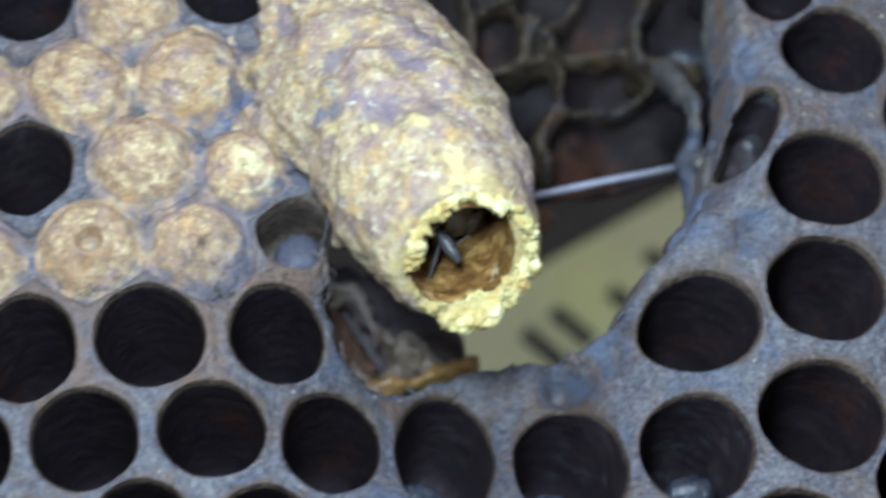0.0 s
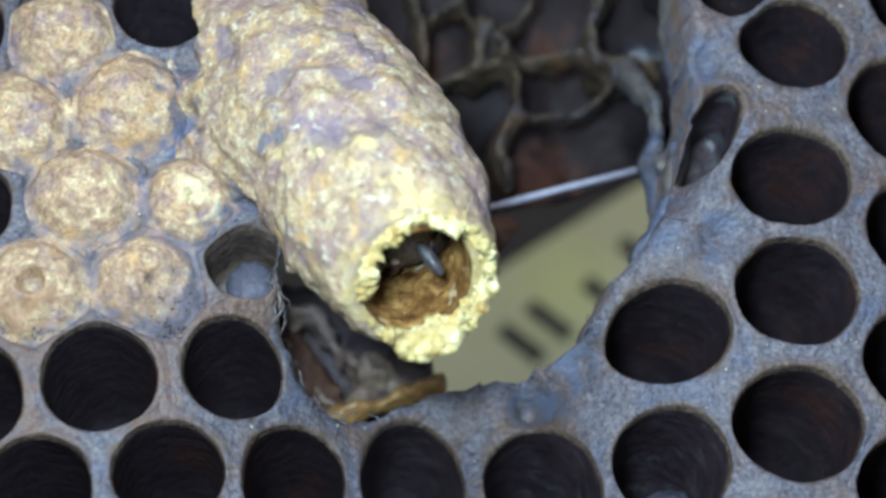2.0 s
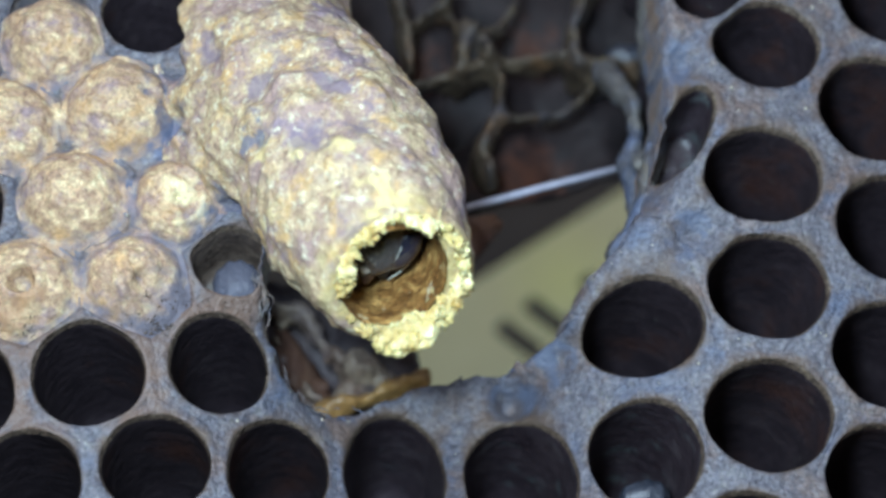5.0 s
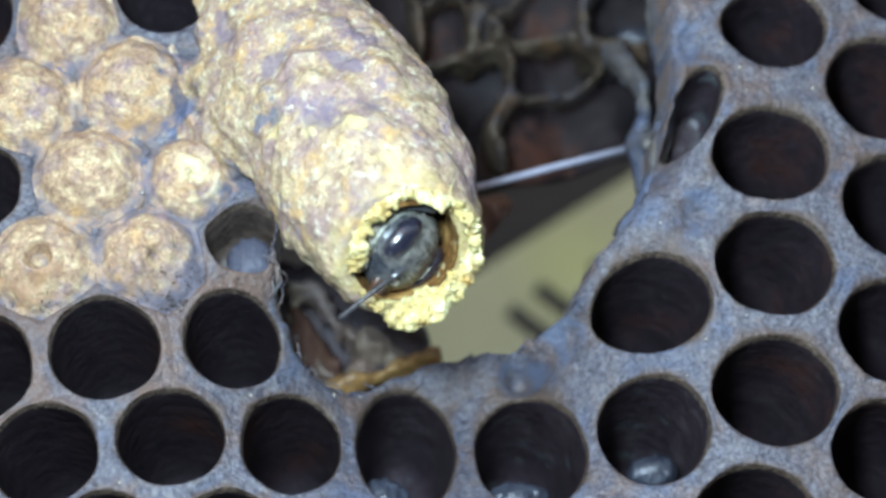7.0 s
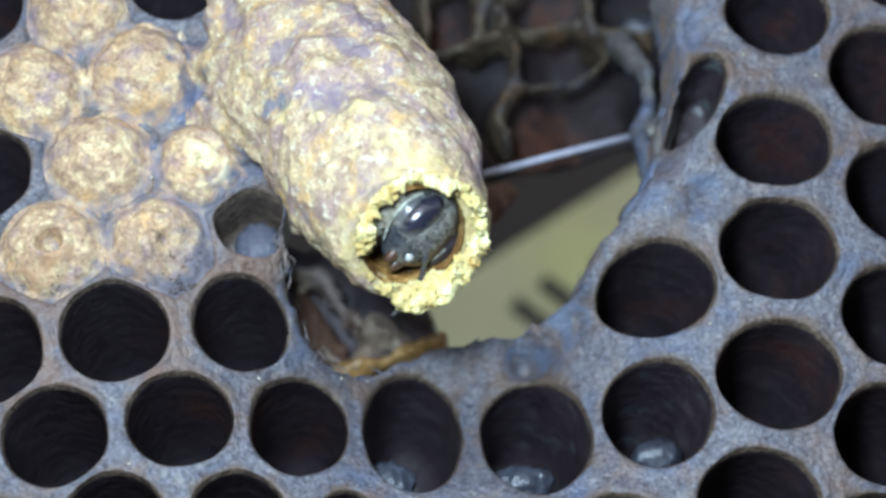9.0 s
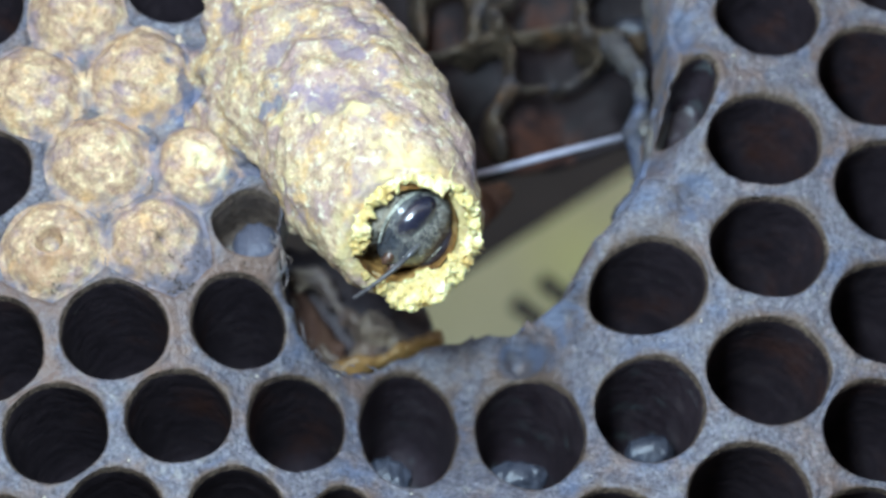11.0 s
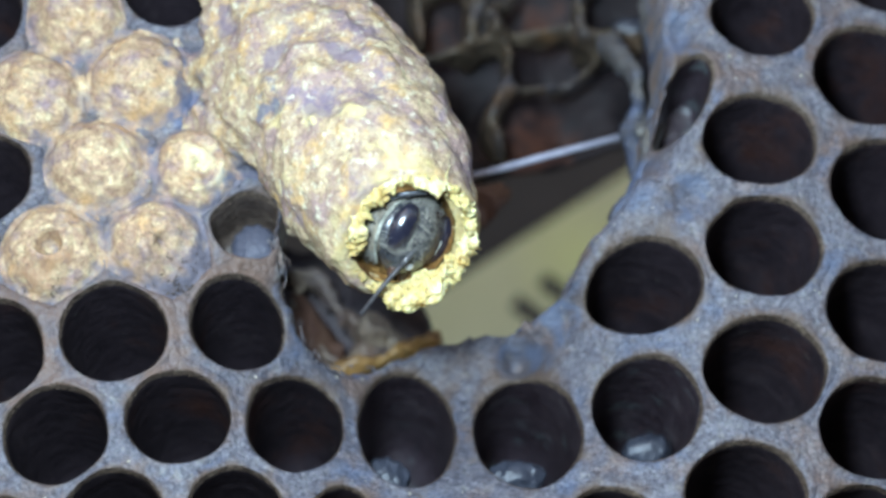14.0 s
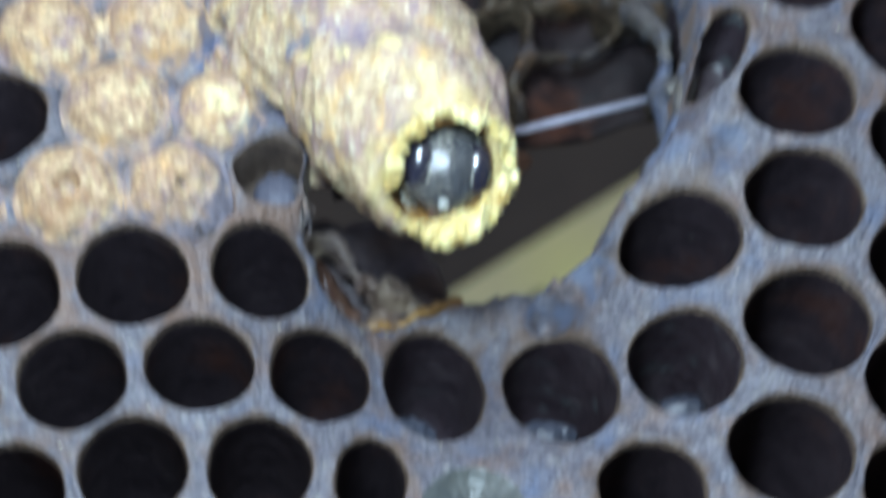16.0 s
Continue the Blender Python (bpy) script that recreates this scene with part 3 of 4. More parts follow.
def comb_threads():
    """Ragged threads of wax and silk along the torn edge."""
    pick = random.Random(37)
    line = [Vector((-7.7, -0.2)), Vector((-7.4, -1.8)), Vector((-6.6, -3.9)), Vector((-5.2, -5.3)), Vector((-2.5, -5.1)), Vector((0.5, -4.0)), Vector((5.2, -3.0)), Vector((7.8, 0.3)), Vector((10.4, 3.4))]
    for k in range(26):
        f = pick.random() ** 2.0
        e = spline(line, f)
        d = spline(line, min(f + 0.02, 1)) - spline(line, max(f - 0.02, 0))
        d.normalize()
        lean = pick.uniform(-0.7, 0.7)
        d = Vector((d.x * math.cos(lean) - d.y * math.sin(lean), d.x * math.sin(lean) + d.y * math.cos(lean)))
        n = pick.uniform(0.4, 1.2)
        off = Vector((pick.uniform(-0.4, 0.2), pick.uniform(-0.3, 0.2)))
        pts = []
        for i in range(8):
            q = e + off + d * n * (i / 7 - 0.5) + Vector((d.y, -d.x)) * 0.25 * wob(i * 0.3, k, 0, 1.0, 83)
            pts.append((q.x, face_y(q.x, q.y) - 0.02 + 0.12 * wob(i * 0.4, k, 3, 1.0, 85), q.y))
        r = pick.uniform(0.012, 0.035)
        tube("wax_thread", pts, [r * (0.5 + math.sin(math.pi * i / 7)) for i in range(8)], GROOVE, comb, "", 6, (0, 0, 0))


# ---- the torn back half of the comb, seen through the hole ----
back = new("back_comb")
tagged(back, "torn brown back half of the comb seen through the hole", "honeycomb")


def deep(points, y):
    return [(x, y, z) for x, z in points]


def grown(name, low, high, step, pieces, octaves, seed, mat, label, k=0.5):
    """One organic wax form: ropes and lumps melted together and roughened."""
    p = block(low, high, step)
    field = None
    for points, radii, stretch in pieces:
        d = rope(p, points, radii, stretch)
        field = d if field is None else melt(field, d, k)
    field = roughen(field, p, octaves, seed)
    verts, faces = skin(field, low, step)
    return mesh_object(name, verts, faces, [mat], back, label)


# edges of the old cell walls, as lines across the back of the hole
WEB = [
    ([(2.26, 22.9), (2.45, 20.6), (3.24, 19.4), (4.27, 18.9), (5.33, 19.5), (6.3, 20.8), (7.0, 23.0)], [0.34, 0.30, 0.34, 0.36, 0.32, 0.26, 0.3]),
    ([(3.7, 19.1), (3.2, 17.8), (2.95, 16.6), (0.9, 16.0), (-0.5, 15.8)], [0.55, 0.6, 0.42, 0.3, 0.28]),
    ([(2.95, 16.6), (3.9, 16.8), (4.6, 17.3)], [0.42, 0.34, 0.5]),
    ([(-0.65, 22.6), (-0.3, 20.4), (0.0, 18.6), (0.2, 16.9)], [0.55, 0.5, 0.4, 0.3]),
    ([(-0.1, 19.1), (1.0, 20.2), (2.35, 21.1)], [0.3, 0.32, 0.4]),
    ([(4.6, 17.3), (5.45, 16.3), (5.2, 14.5), (4.7, 13.3), (4.0, 11.5), (4.5, 9.8)], [0.5, 0.42, 0.40, 0.45, 0.6, 0.5]),
    ([(3.2, 19.0), (4.8, 18.1), (5.6, 17.5), (6.7, 17.4), (9.2, 17.8), (10.1, 16.9)], [0.5, 0.5, 0.4, 0.36, 0.38, 0.5]),
    ([(9.9, 17.2), (9.8, 19.6), (10.6, 21.5), (11.3, 23.2)], [0.42, 0.42, 0.75, 0.9]),
    ([(10.1, 16.9), (11.5, 16.7), (12.9, 16.4), (13.5, 15.1), (13.1, 12.8), (12.5, 11.2)], [0.45, 0.6, 0.62, 0.42, 0.42, 0.6]),
    ([(12.9, 16.4), (14.4, 16.4), (15.3, 19.6), (15.4, 23.4)], [0.5, 0.4, 0.38, 0.4]),
    ([(4.9, 13.4), (7.2, 14.0), (9.0, 14.3), (10.4, 15.4), (11.5, 16.7)], [0.3, 0.2, 0.18, 0.22, 0.4]),
]
grown("cell_wall", (-2.2, 10.4, 8.6), (16.4, 17.4, 24.0), 0.2, [([(x, 13.2, z) for x, z in line], [0.8 * r for r in radii], 0.25) for line, radii in WEB], [(0.7, 0.14), (1.6, 0.12), (2.4, 0.06)], 11, BROWN_WAX, "brown torn edges of old cell walls", 0.7)


def back_floor():
    """The dark hollow floors of the old cells behind their torn walls, ending along the wire."""
    n, m = 100, 90
    centres_of = [(4.6, 21.2), (1.0, 18.2), (7.6, 19.6), (12.8, 18.9), (3.3, 14.4), (8.2, 15.8), (9.2, 12.2), (-1.2, 14.0), (14.5, 14.0)]
    verts = []
    for i in range(n):
        for j in range(m):
            x, k = -6.0 + 24.0 * i / (n - 1), j / (m - 1)
            low = 9.5 + 0.28 * (x - 4.0)
            z = low + (27.0 - low) * k
            y = 17.0
            for cx, cz in centres_of:
                y += 1.8 * math.exp(-((x - cx) ** 2 + (z - cz) ** 2) / 3.4)
            y += 0.5 * wob(x, 0, z, 0.35, 71) + 0.08 * wob(x, 0, z, 1.3, 73)
            verts.append((x, y, z + 0.15 * wob(x, 0, z, 0.8, 74)))
    faces = [(i * m + j, (i + 1) * m + j, (i + 1) * m + j + 1, i * m + j + 1) for i in range(n - 1) for j in range(m - 1)]
    ob = mesh_object("cell_floor", verts, faces, [RED_LINING], back, "dark red-brown hollow floors of old cells")
    thick = ob.modifiers.new("thickness", "SOLIDIFY")
    thick.thickness, thick.offset = 0.5 * MM, 1.0
    return ob


back_floor()
grown("torn_edge", (7.6, 0.5, 0.6), (15.6, 12.4, 19.0), 0.16, [
    (deep([(13.2, 11.6), (12.5, 10.0), (11.75, 8.1), (11.3, 6.5), (10.8, 4.7), (9.9, 2.7), (8.9, 1.7)], 2.6), [0.3, 0.42, 0.46, 0.48, 0.46, 0.42, 0.35], 0.6),
    (deep([(12.6, 20.0), (12.5, 14.0), (12.6, 12.0), (12.8, 10.5), (12.4, 8.9), (11.7, 7.4)], 5.0), [0.6, 0.62, 0.55, 0.45, 0.4, 0.5], 0.5),
    ([(11.2, 11.5, 16.4), (11.0, 9.0, 14.4), (11.7, 7.2, 12.0), (11.7, 7.0, 10.3), (11.25, 7.0, 8.65), (11.4, 6.6, 7.0), (11.3, 6.0, 5.4), (10.4, 4.5, 3.6)], [0.6, 0.6, 0.5, 0.42, 0.62, 0.62, 0.5, 0.4], 0.6),
    ([(11.0, 7.0, 8.4), (11.3, 5.4, 7.6), (11.2, 4.2, 7.2)], [0.4, 0.35, 0.3], 1.0),
], [(0.8, 0.14), (1.8, 0.13), (3.4, 0.08)], 21, TORN_GREY, "thin torn grey ridges of wax holding the wire", 0.5)


def torn_sheet(name, outline, y, bulge, mat, label):
    """A thick torn piece of wax: a bulging slab inside an outline."""
    cx = sum(p[0] for p in outline) / len(outline)
    cz = sum(p[1] for p in outline) / len(outline)
    rings = []
    for q, d in ((0.02, -1.0), (0.2, -0.97), (0.4, -0.85), (0.6, -0.66), (0.8, -0.4), (0.93, -0.12), (1.0, 0.2), (0.97, 0.6), (0.8, 0.9), (0.02, 1.0)):
        ring = []
        for j in range(72):
            th = 2 * math.pi * j / 72
            r = sum(min(reach(outline, cx, cz, math.cos(th + e), math.sin(th + e)), 9.0) for e in (-0.3, -0.15, 0.0, 0.15, 0.3)) / 5
            r *= q * (1 + 0.16 * wob(math.cos(th), math.sin(th), cx, 2.2, 71) + 0.08 * wob(math.cos(th), math.sin(th), cx, 6.0, 72))
            px, pz = cx + r * math.cos(th), cz + r * math.sin(th)
            ring.append((px, y + bulge * d + 0.9 * wob(px, 0, pz, 0.5, 73) + 0.5 * wob(px, 0, pz, 1.1, 75) + 0.1 * wob(px, 0, pz, 2.6, 77), pz))
        rings.append(ring)
    verts, faces = loft(rings, True, True)
    return mesh_object(name, verts, faces, [mat], back, label)


torn_sheet("far_wall", [(-11.0, 5.0), (-5.0, 5.5), (-1.0, 4.0), (-0.1, 2.2), (0.5, -1.2), (0.4, -3.5), (-3.0, -7.0), (-10.0, -7.5), (-12.0, -1.0)], 16.4, 0.4, PURPLE_WAX, "dark purple-brown wax behind the hole")
torn_sheet("torn_wax", [(2.7, 8.2), (5.1, 8.5), (5.3, 7.6), (3.8, 5.8), (2.7, 5.2)], 13.8, 0.3, RED_WAX, "red-brown fold of torn wax")
torn_sheet("torn_wax", [(-8.4, 1.6), (-7.0, 1.2), (-5.2, -0.6), (-4.2, -2.6), (-5.0, -4.2), (-7.4, -4.4), (-8.6, -2.0)], 13.3, 0.7, RED_WAX, "red-brown cell floor")
grown("torn_wax", (-9.2, 10.6, -5.4), (1.8, 16.8, 4.2), 0.17, [
    (deep([(-7.6, 2.3), (-6.1, 2.2), (-5.2, 0.9), (-4.4, -0.1), (-3.2, -0.9), (-1.7, -1.7)], 13.0), [0.5, 0.55, 0.5, 0.55, 0.75, 0.5], 0.5),
    (deep([(-7.5, 0.9), (-6.9, -0.7), (-5.7, -2.3), (-4.6, -3.4)], 13.0), [0.18, 0.18, 0.25, 0.4], 0.6),
    (deep([(-3.2, -0.9), (-3.6, -2.2), (-4.6, -3.2)], 13.4), [0.8, 0.9, 0.7], 0.7),
    (deep([(-3.2, -0.9), (-1.9, -1.2), (-0.4, -1.4)], 14.0), [0.6, 0.5, 0.4], 0.7),
], [(0.6, 0.30), (1.4, 0.25), (2.8, 0.12)], 31, TORN, "blurred pale brown ridges of torn wax", 0.8)
grown("torn_wax", (-6.6, 10.2, -5.6), (1.8, 14.6, -0.2), 0.15, [
    (deep([(-5.6, -3.9), (-4.6, -3.3), (-2.9, -2.9), (-1.4, -2.3), (0.3, -1.8)], 12.0), [0.3, 0.4, 0.42, 0.4, 0.25], 0.6),
], [(0.7, 0.25), (1.7, 0.2), (3.0, 0.1)], 41, AMBER_WAX, "yellow-brown torn wax edge", 0.5)

def spline(points, s):
    """Catmull-Rom through points, s from 0 to 1."""
    m = len(points) - 1
    i = min(int(s * m), m - 1)
    t = s * m - i
    p = [points[min(max(i + k, 0), m)] for k in (-1, 0, 1, 2)]
    if isinstance(p[0], tuple):
        p = [Vector(q) for q in p]
    return 0.5 * ((2 * p[1]) + (p[2] - p[0]) * t + (2 * p[0] - 5 * p[1] + 4 * p[2] - p[3]) * t * t + (3 * p[1] - p[0] - 3 * p[2] + p[3]) * t ** 3)


# ---- the wire across the hole ----
def tube(name, points, radii, mat, parent=None, label="", n=12, at=(0, 0, 0)):
    rings = []
    pts = [Vector(p) for p in points]
    for i, p in enumerate(pts):
        t = (pts[min(i + 1, len(pts) - 1)] - pts[max(i - 1, 0)]).normalized()
        u = t.cross(Vector((0.3, 0.2, 1))).normalized()
        v = t.cross(u)
        rings.append([tuple(p + (u * math.cos(2 * math.pi * k / n) + v * math.sin(2 * math.pi * k / n)) * radii[i]) for k in range(n)])
    verts, faces = loft(rings, True, True)
    return mesh_object(name, verts, faces, [mat], parent, label, None, at)


wire = tube("frame_wire", [(-12 + 3.1 * i, 8.0, 2.3 + 0.875 * i + 0.02 * math.sin(i)) for i in range(7)] + [(11.1, 7.9, 8.72)], [0.19] * 8, STEEL, at=(0, 8, 6))
tagged(wire, "thin galvanised steel wire strung across the torn hole", "wire")


comb_threads()


# ---- the painted board far behind ----
def slab(name, corners, y0, y1, mat, parent=None, label="", at=(0, 0, 0)):
    n = len(corners)
    verts, faces = loft([[(x, y0, z) for x, z in corners], [(x, y1, z) for x, z in corners]], True, True)
    return mesh_object(name, verts, faces, [mat], parent, label, None, at, smooth=False)


board = new("painted_board")
board.location = (20 * MM, 100 * MM, 20 * MM)
tagged(board, "pale yellow-green painted board with short black marks", "board")
along = Vector((24.4, 15.5)).normalized()
away = Vector((along.y, -along.x))
corner = Vector((9.6, 32.0))


def on_board(u, v):
    p = corner + along * u + away * v
    return (p.x, p.y)


slab("panel", [on_board(-40, 0), on_board(70, 0), on_board(70, 70), on_board(-40, 70)], 100, 106, BOARD, board, "", (20, 100, 20))
for x, z in ((15.8, 29.0), (19.2, 31.7), (26.0, 34.6), (30.6, 39.6)):
    q = [Vector((x, z)), Vector((x, z)) + Vector((4.4, -3.6)) * 1.05]
    w = Vector((0.63, 0.77)) * 1.0
    slab("mark", [tuple(q[0] - w), tuple(q[0] + w), tuple(q[1] + w), tuple(q[1] - w)], 99.8, 100, BLACK_INK, board, "short black printed mark", (20, 100, 20))

# added dark slab that stands for the unlit space behind
backdrop = slab("backdrop", [(-400, -400), (400, -400), (400, 400), (-400, 400)], 170, 180, DARK)
tagged(backdrop, "dark unlit space behind the comb", "backdrop", kind="structure")

# ---- the queen cell ----
AXIS = [(-8.0, 1.8, 12.2), (-6.5, -0.3, 8.7), (-4.7, -2.0, 5.2), (-3.4, -3.4, 2.0), (-2.4, -4.8, -0.6), (-1.72, -6.4, -2.6)]
RADII = [4.2, 4.8, 4.95, 4.7, 3.9, 2.95]


queen_cell = new("queen_cell")
queen_cell.location = (-5 * MM, -2 * MM, 5 * MM)
tagged(queen_cell, "dimpled wax queen cell with chewed yellow tip, hanging on the comb", "queen cell")


def cell_frame(s):
    p = spline(AXIS, s)
    t = (spline(AXIS, min(s + 0.02, 1)) - spline(AXIS, max(s - 0.02, 0))).normalized()
    u = t.cross(Vector((0, 1, 0))).normalized()
    return p, t, u, t.cross(u)


# dents and lumps on the queen cell's outer side: a point on it, radius, depth
DENTS = [((-8.05, -5.6, 4.25), 0.62, 0.55), ((-8.0, -5.5, 6.75), 1.0, 0.5), ((-3.6, -7.5, 4.5), 0.8, 0.45), ((-5.35, -7.4, 3.65), 0.85, 0.5), ((-4.9, -7.9, 0.9), 0.5, 0.3),
         ((-6.45, -6.95, 2.35), 0.55, 0.3), ((-2.4, -7.8, 3.25), 0.6, 0.3), ((-4.5, -6.8, 6.4), 1.0, 0.45), ((-10.2, -3.3, 9.4), 0.9, 0.5), ((-6.6, -6.2, 8.2), 0.9, 0.45), ((-8.7, -4.1, 3.1), 0.6, 0.35),
         ((-4.3, -7.9, 2.8), 0.55, -0.4), ((-3.5, -8.35, 0.8), 0.5, -0.3), ((-6.1, -7.2, 2.8), 0.22, -0.35), ((-6.3, -6.6, 5.3), 0.7, -0.35), ((-2.9, -7.2, 6.0), 0.7, -0.3), ((-9.2, -4.6, 6.4), 0.5, -0.35)]
# the deeper dents have mauve or blue shade painted into the wax colour
for spot, size, depth in DENTS:
    if depth > 0.4:
        tint_round(QUEEN_WAX, tuple(c * MM for c in spot), size * 0.2 * MM, size * 1.15 * MM, (0.160, 0.122, 0.160) if size > 0.7 else (0.105, 0.12, 0.18))


ARCH = [(-8.1, -5.6, 4.6), (-7.85, -5.75, 6.1), (-6.7, -6.2, 6.9), (-5.2, -6.6, 7.0), (-3.5, -6.8, 6.3), (-2.3, -7.1, 5.0)]
SPINE = [(cell_frame(i / 63)[0], spline(RADII, i / 63)) for i in range(64)]
# pits where the cell's foot meets the comb, given painted blue shade below: x, z, radius
PITS = [(-12.05, 6.9, 0.85), (-11.95, 9.6, 0.75), (-9.1, 2.5, 0.6), (-11.2, 5.9, 0.4), (-11.9, 10.7, 0.6)]


def queen_body():
    """Outer wall of the queen cell, hollow, its foot spreading onto the comb."""
    low, step = (-14.0, -9.8, -6.0), 0.15
    p = block(low, (3.6, 3.2, 17.0), step)
    field = np.full(p.shape[:-1], 1e3)
    for c, r in SPINE:
        field = np.minimum(field, np.linalg.norm(p - np.array(c), axis=-1) - (r - 0.12))
    x, y, z = p[..., 0], p[..., 1], p[..., 2]
    face = 7.5 * np.exp(-(x / 8.5) ** 2 - ((z + 5) / 6.5) ** 2) - 1.0
    ground = face + 0.55 + 1.4 * np.maximum(0, x + 6.6) + 1.2 * np.maximum(0, 2.4 - z) + 0.5 * np.maximum(0, -10.8 - x) - y
    field = melt(field, ground, 1.0 + 4.2 * np.clip((z + 0.5) / 5.0, 0, 1) ** 1.5)
    field = np.maximum(field, np.maximum(-13.6 - x, y - 2.8))
    for cx, cz, half in ((-13.2, 12.9, 2.45), (-9.2, 0.6, 2.05)):
        tube_of = np.hypot(x - cx, z + 0.16 * (y + 1) - cz) - half
        field = -melt(-field, np.maximum(tube_of, -1.9 - y), 0.3)
    for px, pz, pr in PITS:
        ball = np.linalg.norm((p - np.array((px, -1.5, pz))) * np.array((1, 0.7, 1)), axis=-1) - pr
        field = -melt(-field, ball, 0.35)
    near = np.abs(field) < 1.6
    q = p[near]
    add = -0.26 * np.exp(-((rope(q, ARCH, [0.0] * 6)) / 0.42) ** 2)
    for spot, size, depth in DENTS:
        add += 0.95 * depth * np.exp(-((q - np.array(spot)) ** 2).sum(axis=1) / (size * size))
    field[near] += add
    field = roughen(field, p, [(0.5, 0.16), (1.0, 0.16), (1.9, 0.10), (3.2, 0.085)], 51)
    hollow = np.full(p.shape[:-1], 1e3)
    end, ahead, side, above = cell_frame(1.0)
    for k, (c, r) in enumerate(SPINE[28:]):
        c = c + (above * 0.18 - side * 0.36) * (k / 35) ** 2
        hollow = np.minimum(hollow, np.linalg.norm(p - np.array(c), axis=-1) - (r - 0.6 - 0.8 * min((35 - k) / 12, 1)))
    hollow = np.minimum(hollow, np.linalg.norm(p - np.array(end + ahead * 0.9 + above * 0.2 - side * 0.4), axis=-1) - 2.4)
    field = np.maximum(field, -hollow)
    field = np.maximum(field, (p - np.array(end)) @ np.array(ahead) + 0.35)
    verts, faces = skin(field, low, step)
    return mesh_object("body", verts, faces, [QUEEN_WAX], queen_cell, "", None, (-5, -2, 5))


def queen_rim():
    """Thin ragged chewed edge round the opening, toothed inwards, with crumbly lumps hanging from it."""
    end, t, u, v = (np.array(c) for c in cell_frame(1.0))
    low, step = tuple(end - 4.3), 0.075
    p = block(low, tuple(end + 4.0), step)
    rel = p - end
    a, b, h = rel @ u, rel @ v, rel @ t
    rho, th = np.hypot(a, b), np.arctan2(b, a)
    open_rho = ((np.abs(a + 0.34) / 1.15) ** 2.4 + np.abs(b - 0.22) ** 2.4) ** (1 / 2.4)
    open_th = np.arctan2(b - 0.22, a + 0.34)
    round_about = np.stack((np.cos(open_th), np.sin(open_th), 0 * th), axis=-1)
    teeth = grain(round_about, 3.1, 61) * 0.20 + grain(round_about, 7.5, 62) * 0.22 + grain(round_about, 17.0, 63) * 0.06
    upper_left = np.exp(-((open_th - 2.65) / 0.5) ** 2)
    bottom = np.exp(-((th + 1.35) / 0.7) ** 2)
    inner_edge = 2.26 - 0.60 * upper_left + teeth * (0.7 + 1.1 * upper_left)
    outer_edge = 2.90 - 0.10 * np.maximum(h, 0) + 0.16 * bottom
    top = 0.12 + 0.45 * grain(round_about, 2.2, 64) * (1 - 0.5 * upper_left) + 0.35 * grain(round_about, 6.0, 65) + 0.10 * grain(round_about, 15.0, 66) + 0.15 * bottom
    floor_of = -0.25 - 1.2 * np.clip((rho - 2.4) / 0.4, 0, 1)
    field = np.maximum(np.maximum(rho - outer_edge, inner_edge - open_rho), np.maximum(h - top, floor_of - h))
    for centre, size in (((-2.45, -6.3, -5.25), 0.50), ((-2.0, -6.4, -5.45), 0.42), ((-1.35, -6.5, -5.0), 0.6), ((-0.75, -6.65, -4.75), 0.45), ((-0.95, -6.6, -5.25), 0.3), ((0.45, -6.7, -3.6), 0.34), ((0.85, -6.9, -3.0), 0.3),
                         ((-3.95, -6.9, -1.6), 0.36), ((-3.4, -7.15, -0.75), 0.36), ((-2.7, -7.35, -0.3), 0.3), ((-4.2, -6.5, -2.8), 0.4)):
        field = melt(field, np.linalg.norm(p - np.array(centre), axis=-1) - size, 0.3)
    field = roughen(field, p, [(1.3, 0.10), (-2.2, 0.12), (-4.6, 0.17), (8.0, 0.08)], 67, 0.7)
    verts, faces = skin(field, low, step)
    return mesh_object("chewed_rim", verts, faces, [YELLOW_WAX], queen_cell, "ragged bright yellow chewed wax edge", None, (-5, -2, 5))


def queen_lining():
    """The silk-lined inner wall, ending in a closed dome deep inside."""
    rings = []
    for i in range(60):
        s = 0.985 - 0.53 * i / 59
        p, t, u, v = cell_frame(s)
        p = p + (v * 0.18 - u * 0.36) * max(0.0, (s - 0.45) / 0.55) ** 2
        R = (spline(RADII, s) - 0.62 - 0.8 * min((1.0 - s) / 0.19, 1.0)) * (1.0 if i < 50 else math.sqrt(max(0.0, 1 - ((i - 50) / 9) ** 2)) + 0.02)
        ring = []
        for j in range(120):
            th = 2 * math.pi * j / 120
            o = u * math.cos(th) + v * math.sin(th)
            q = p + o * R
            ring.append(tuple(q + o * (0.10 * wob(*q, 0.9, 67) + 0.06 * wob(*q, 2.4, 68) - 0.05 * abs(wob(q.x * 3, q.y, q.z, 1.6, 69)))))
        rings.append(ring)
    verts, faces = loft(rings, close_last=True)
    return mesh_object("lining", verts, faces, [AMBER], queen_cell, "glossy amber inner lining", None, (-5, -2, 5))


# dark blue shade of the foot's pits, painted into every wax that meets there
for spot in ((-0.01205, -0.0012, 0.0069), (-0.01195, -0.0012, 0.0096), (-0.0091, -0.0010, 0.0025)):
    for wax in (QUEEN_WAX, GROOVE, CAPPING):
        tint_round(wax, spot, 0.0004, 0.0012, (0.085, 0.105, 0.175))


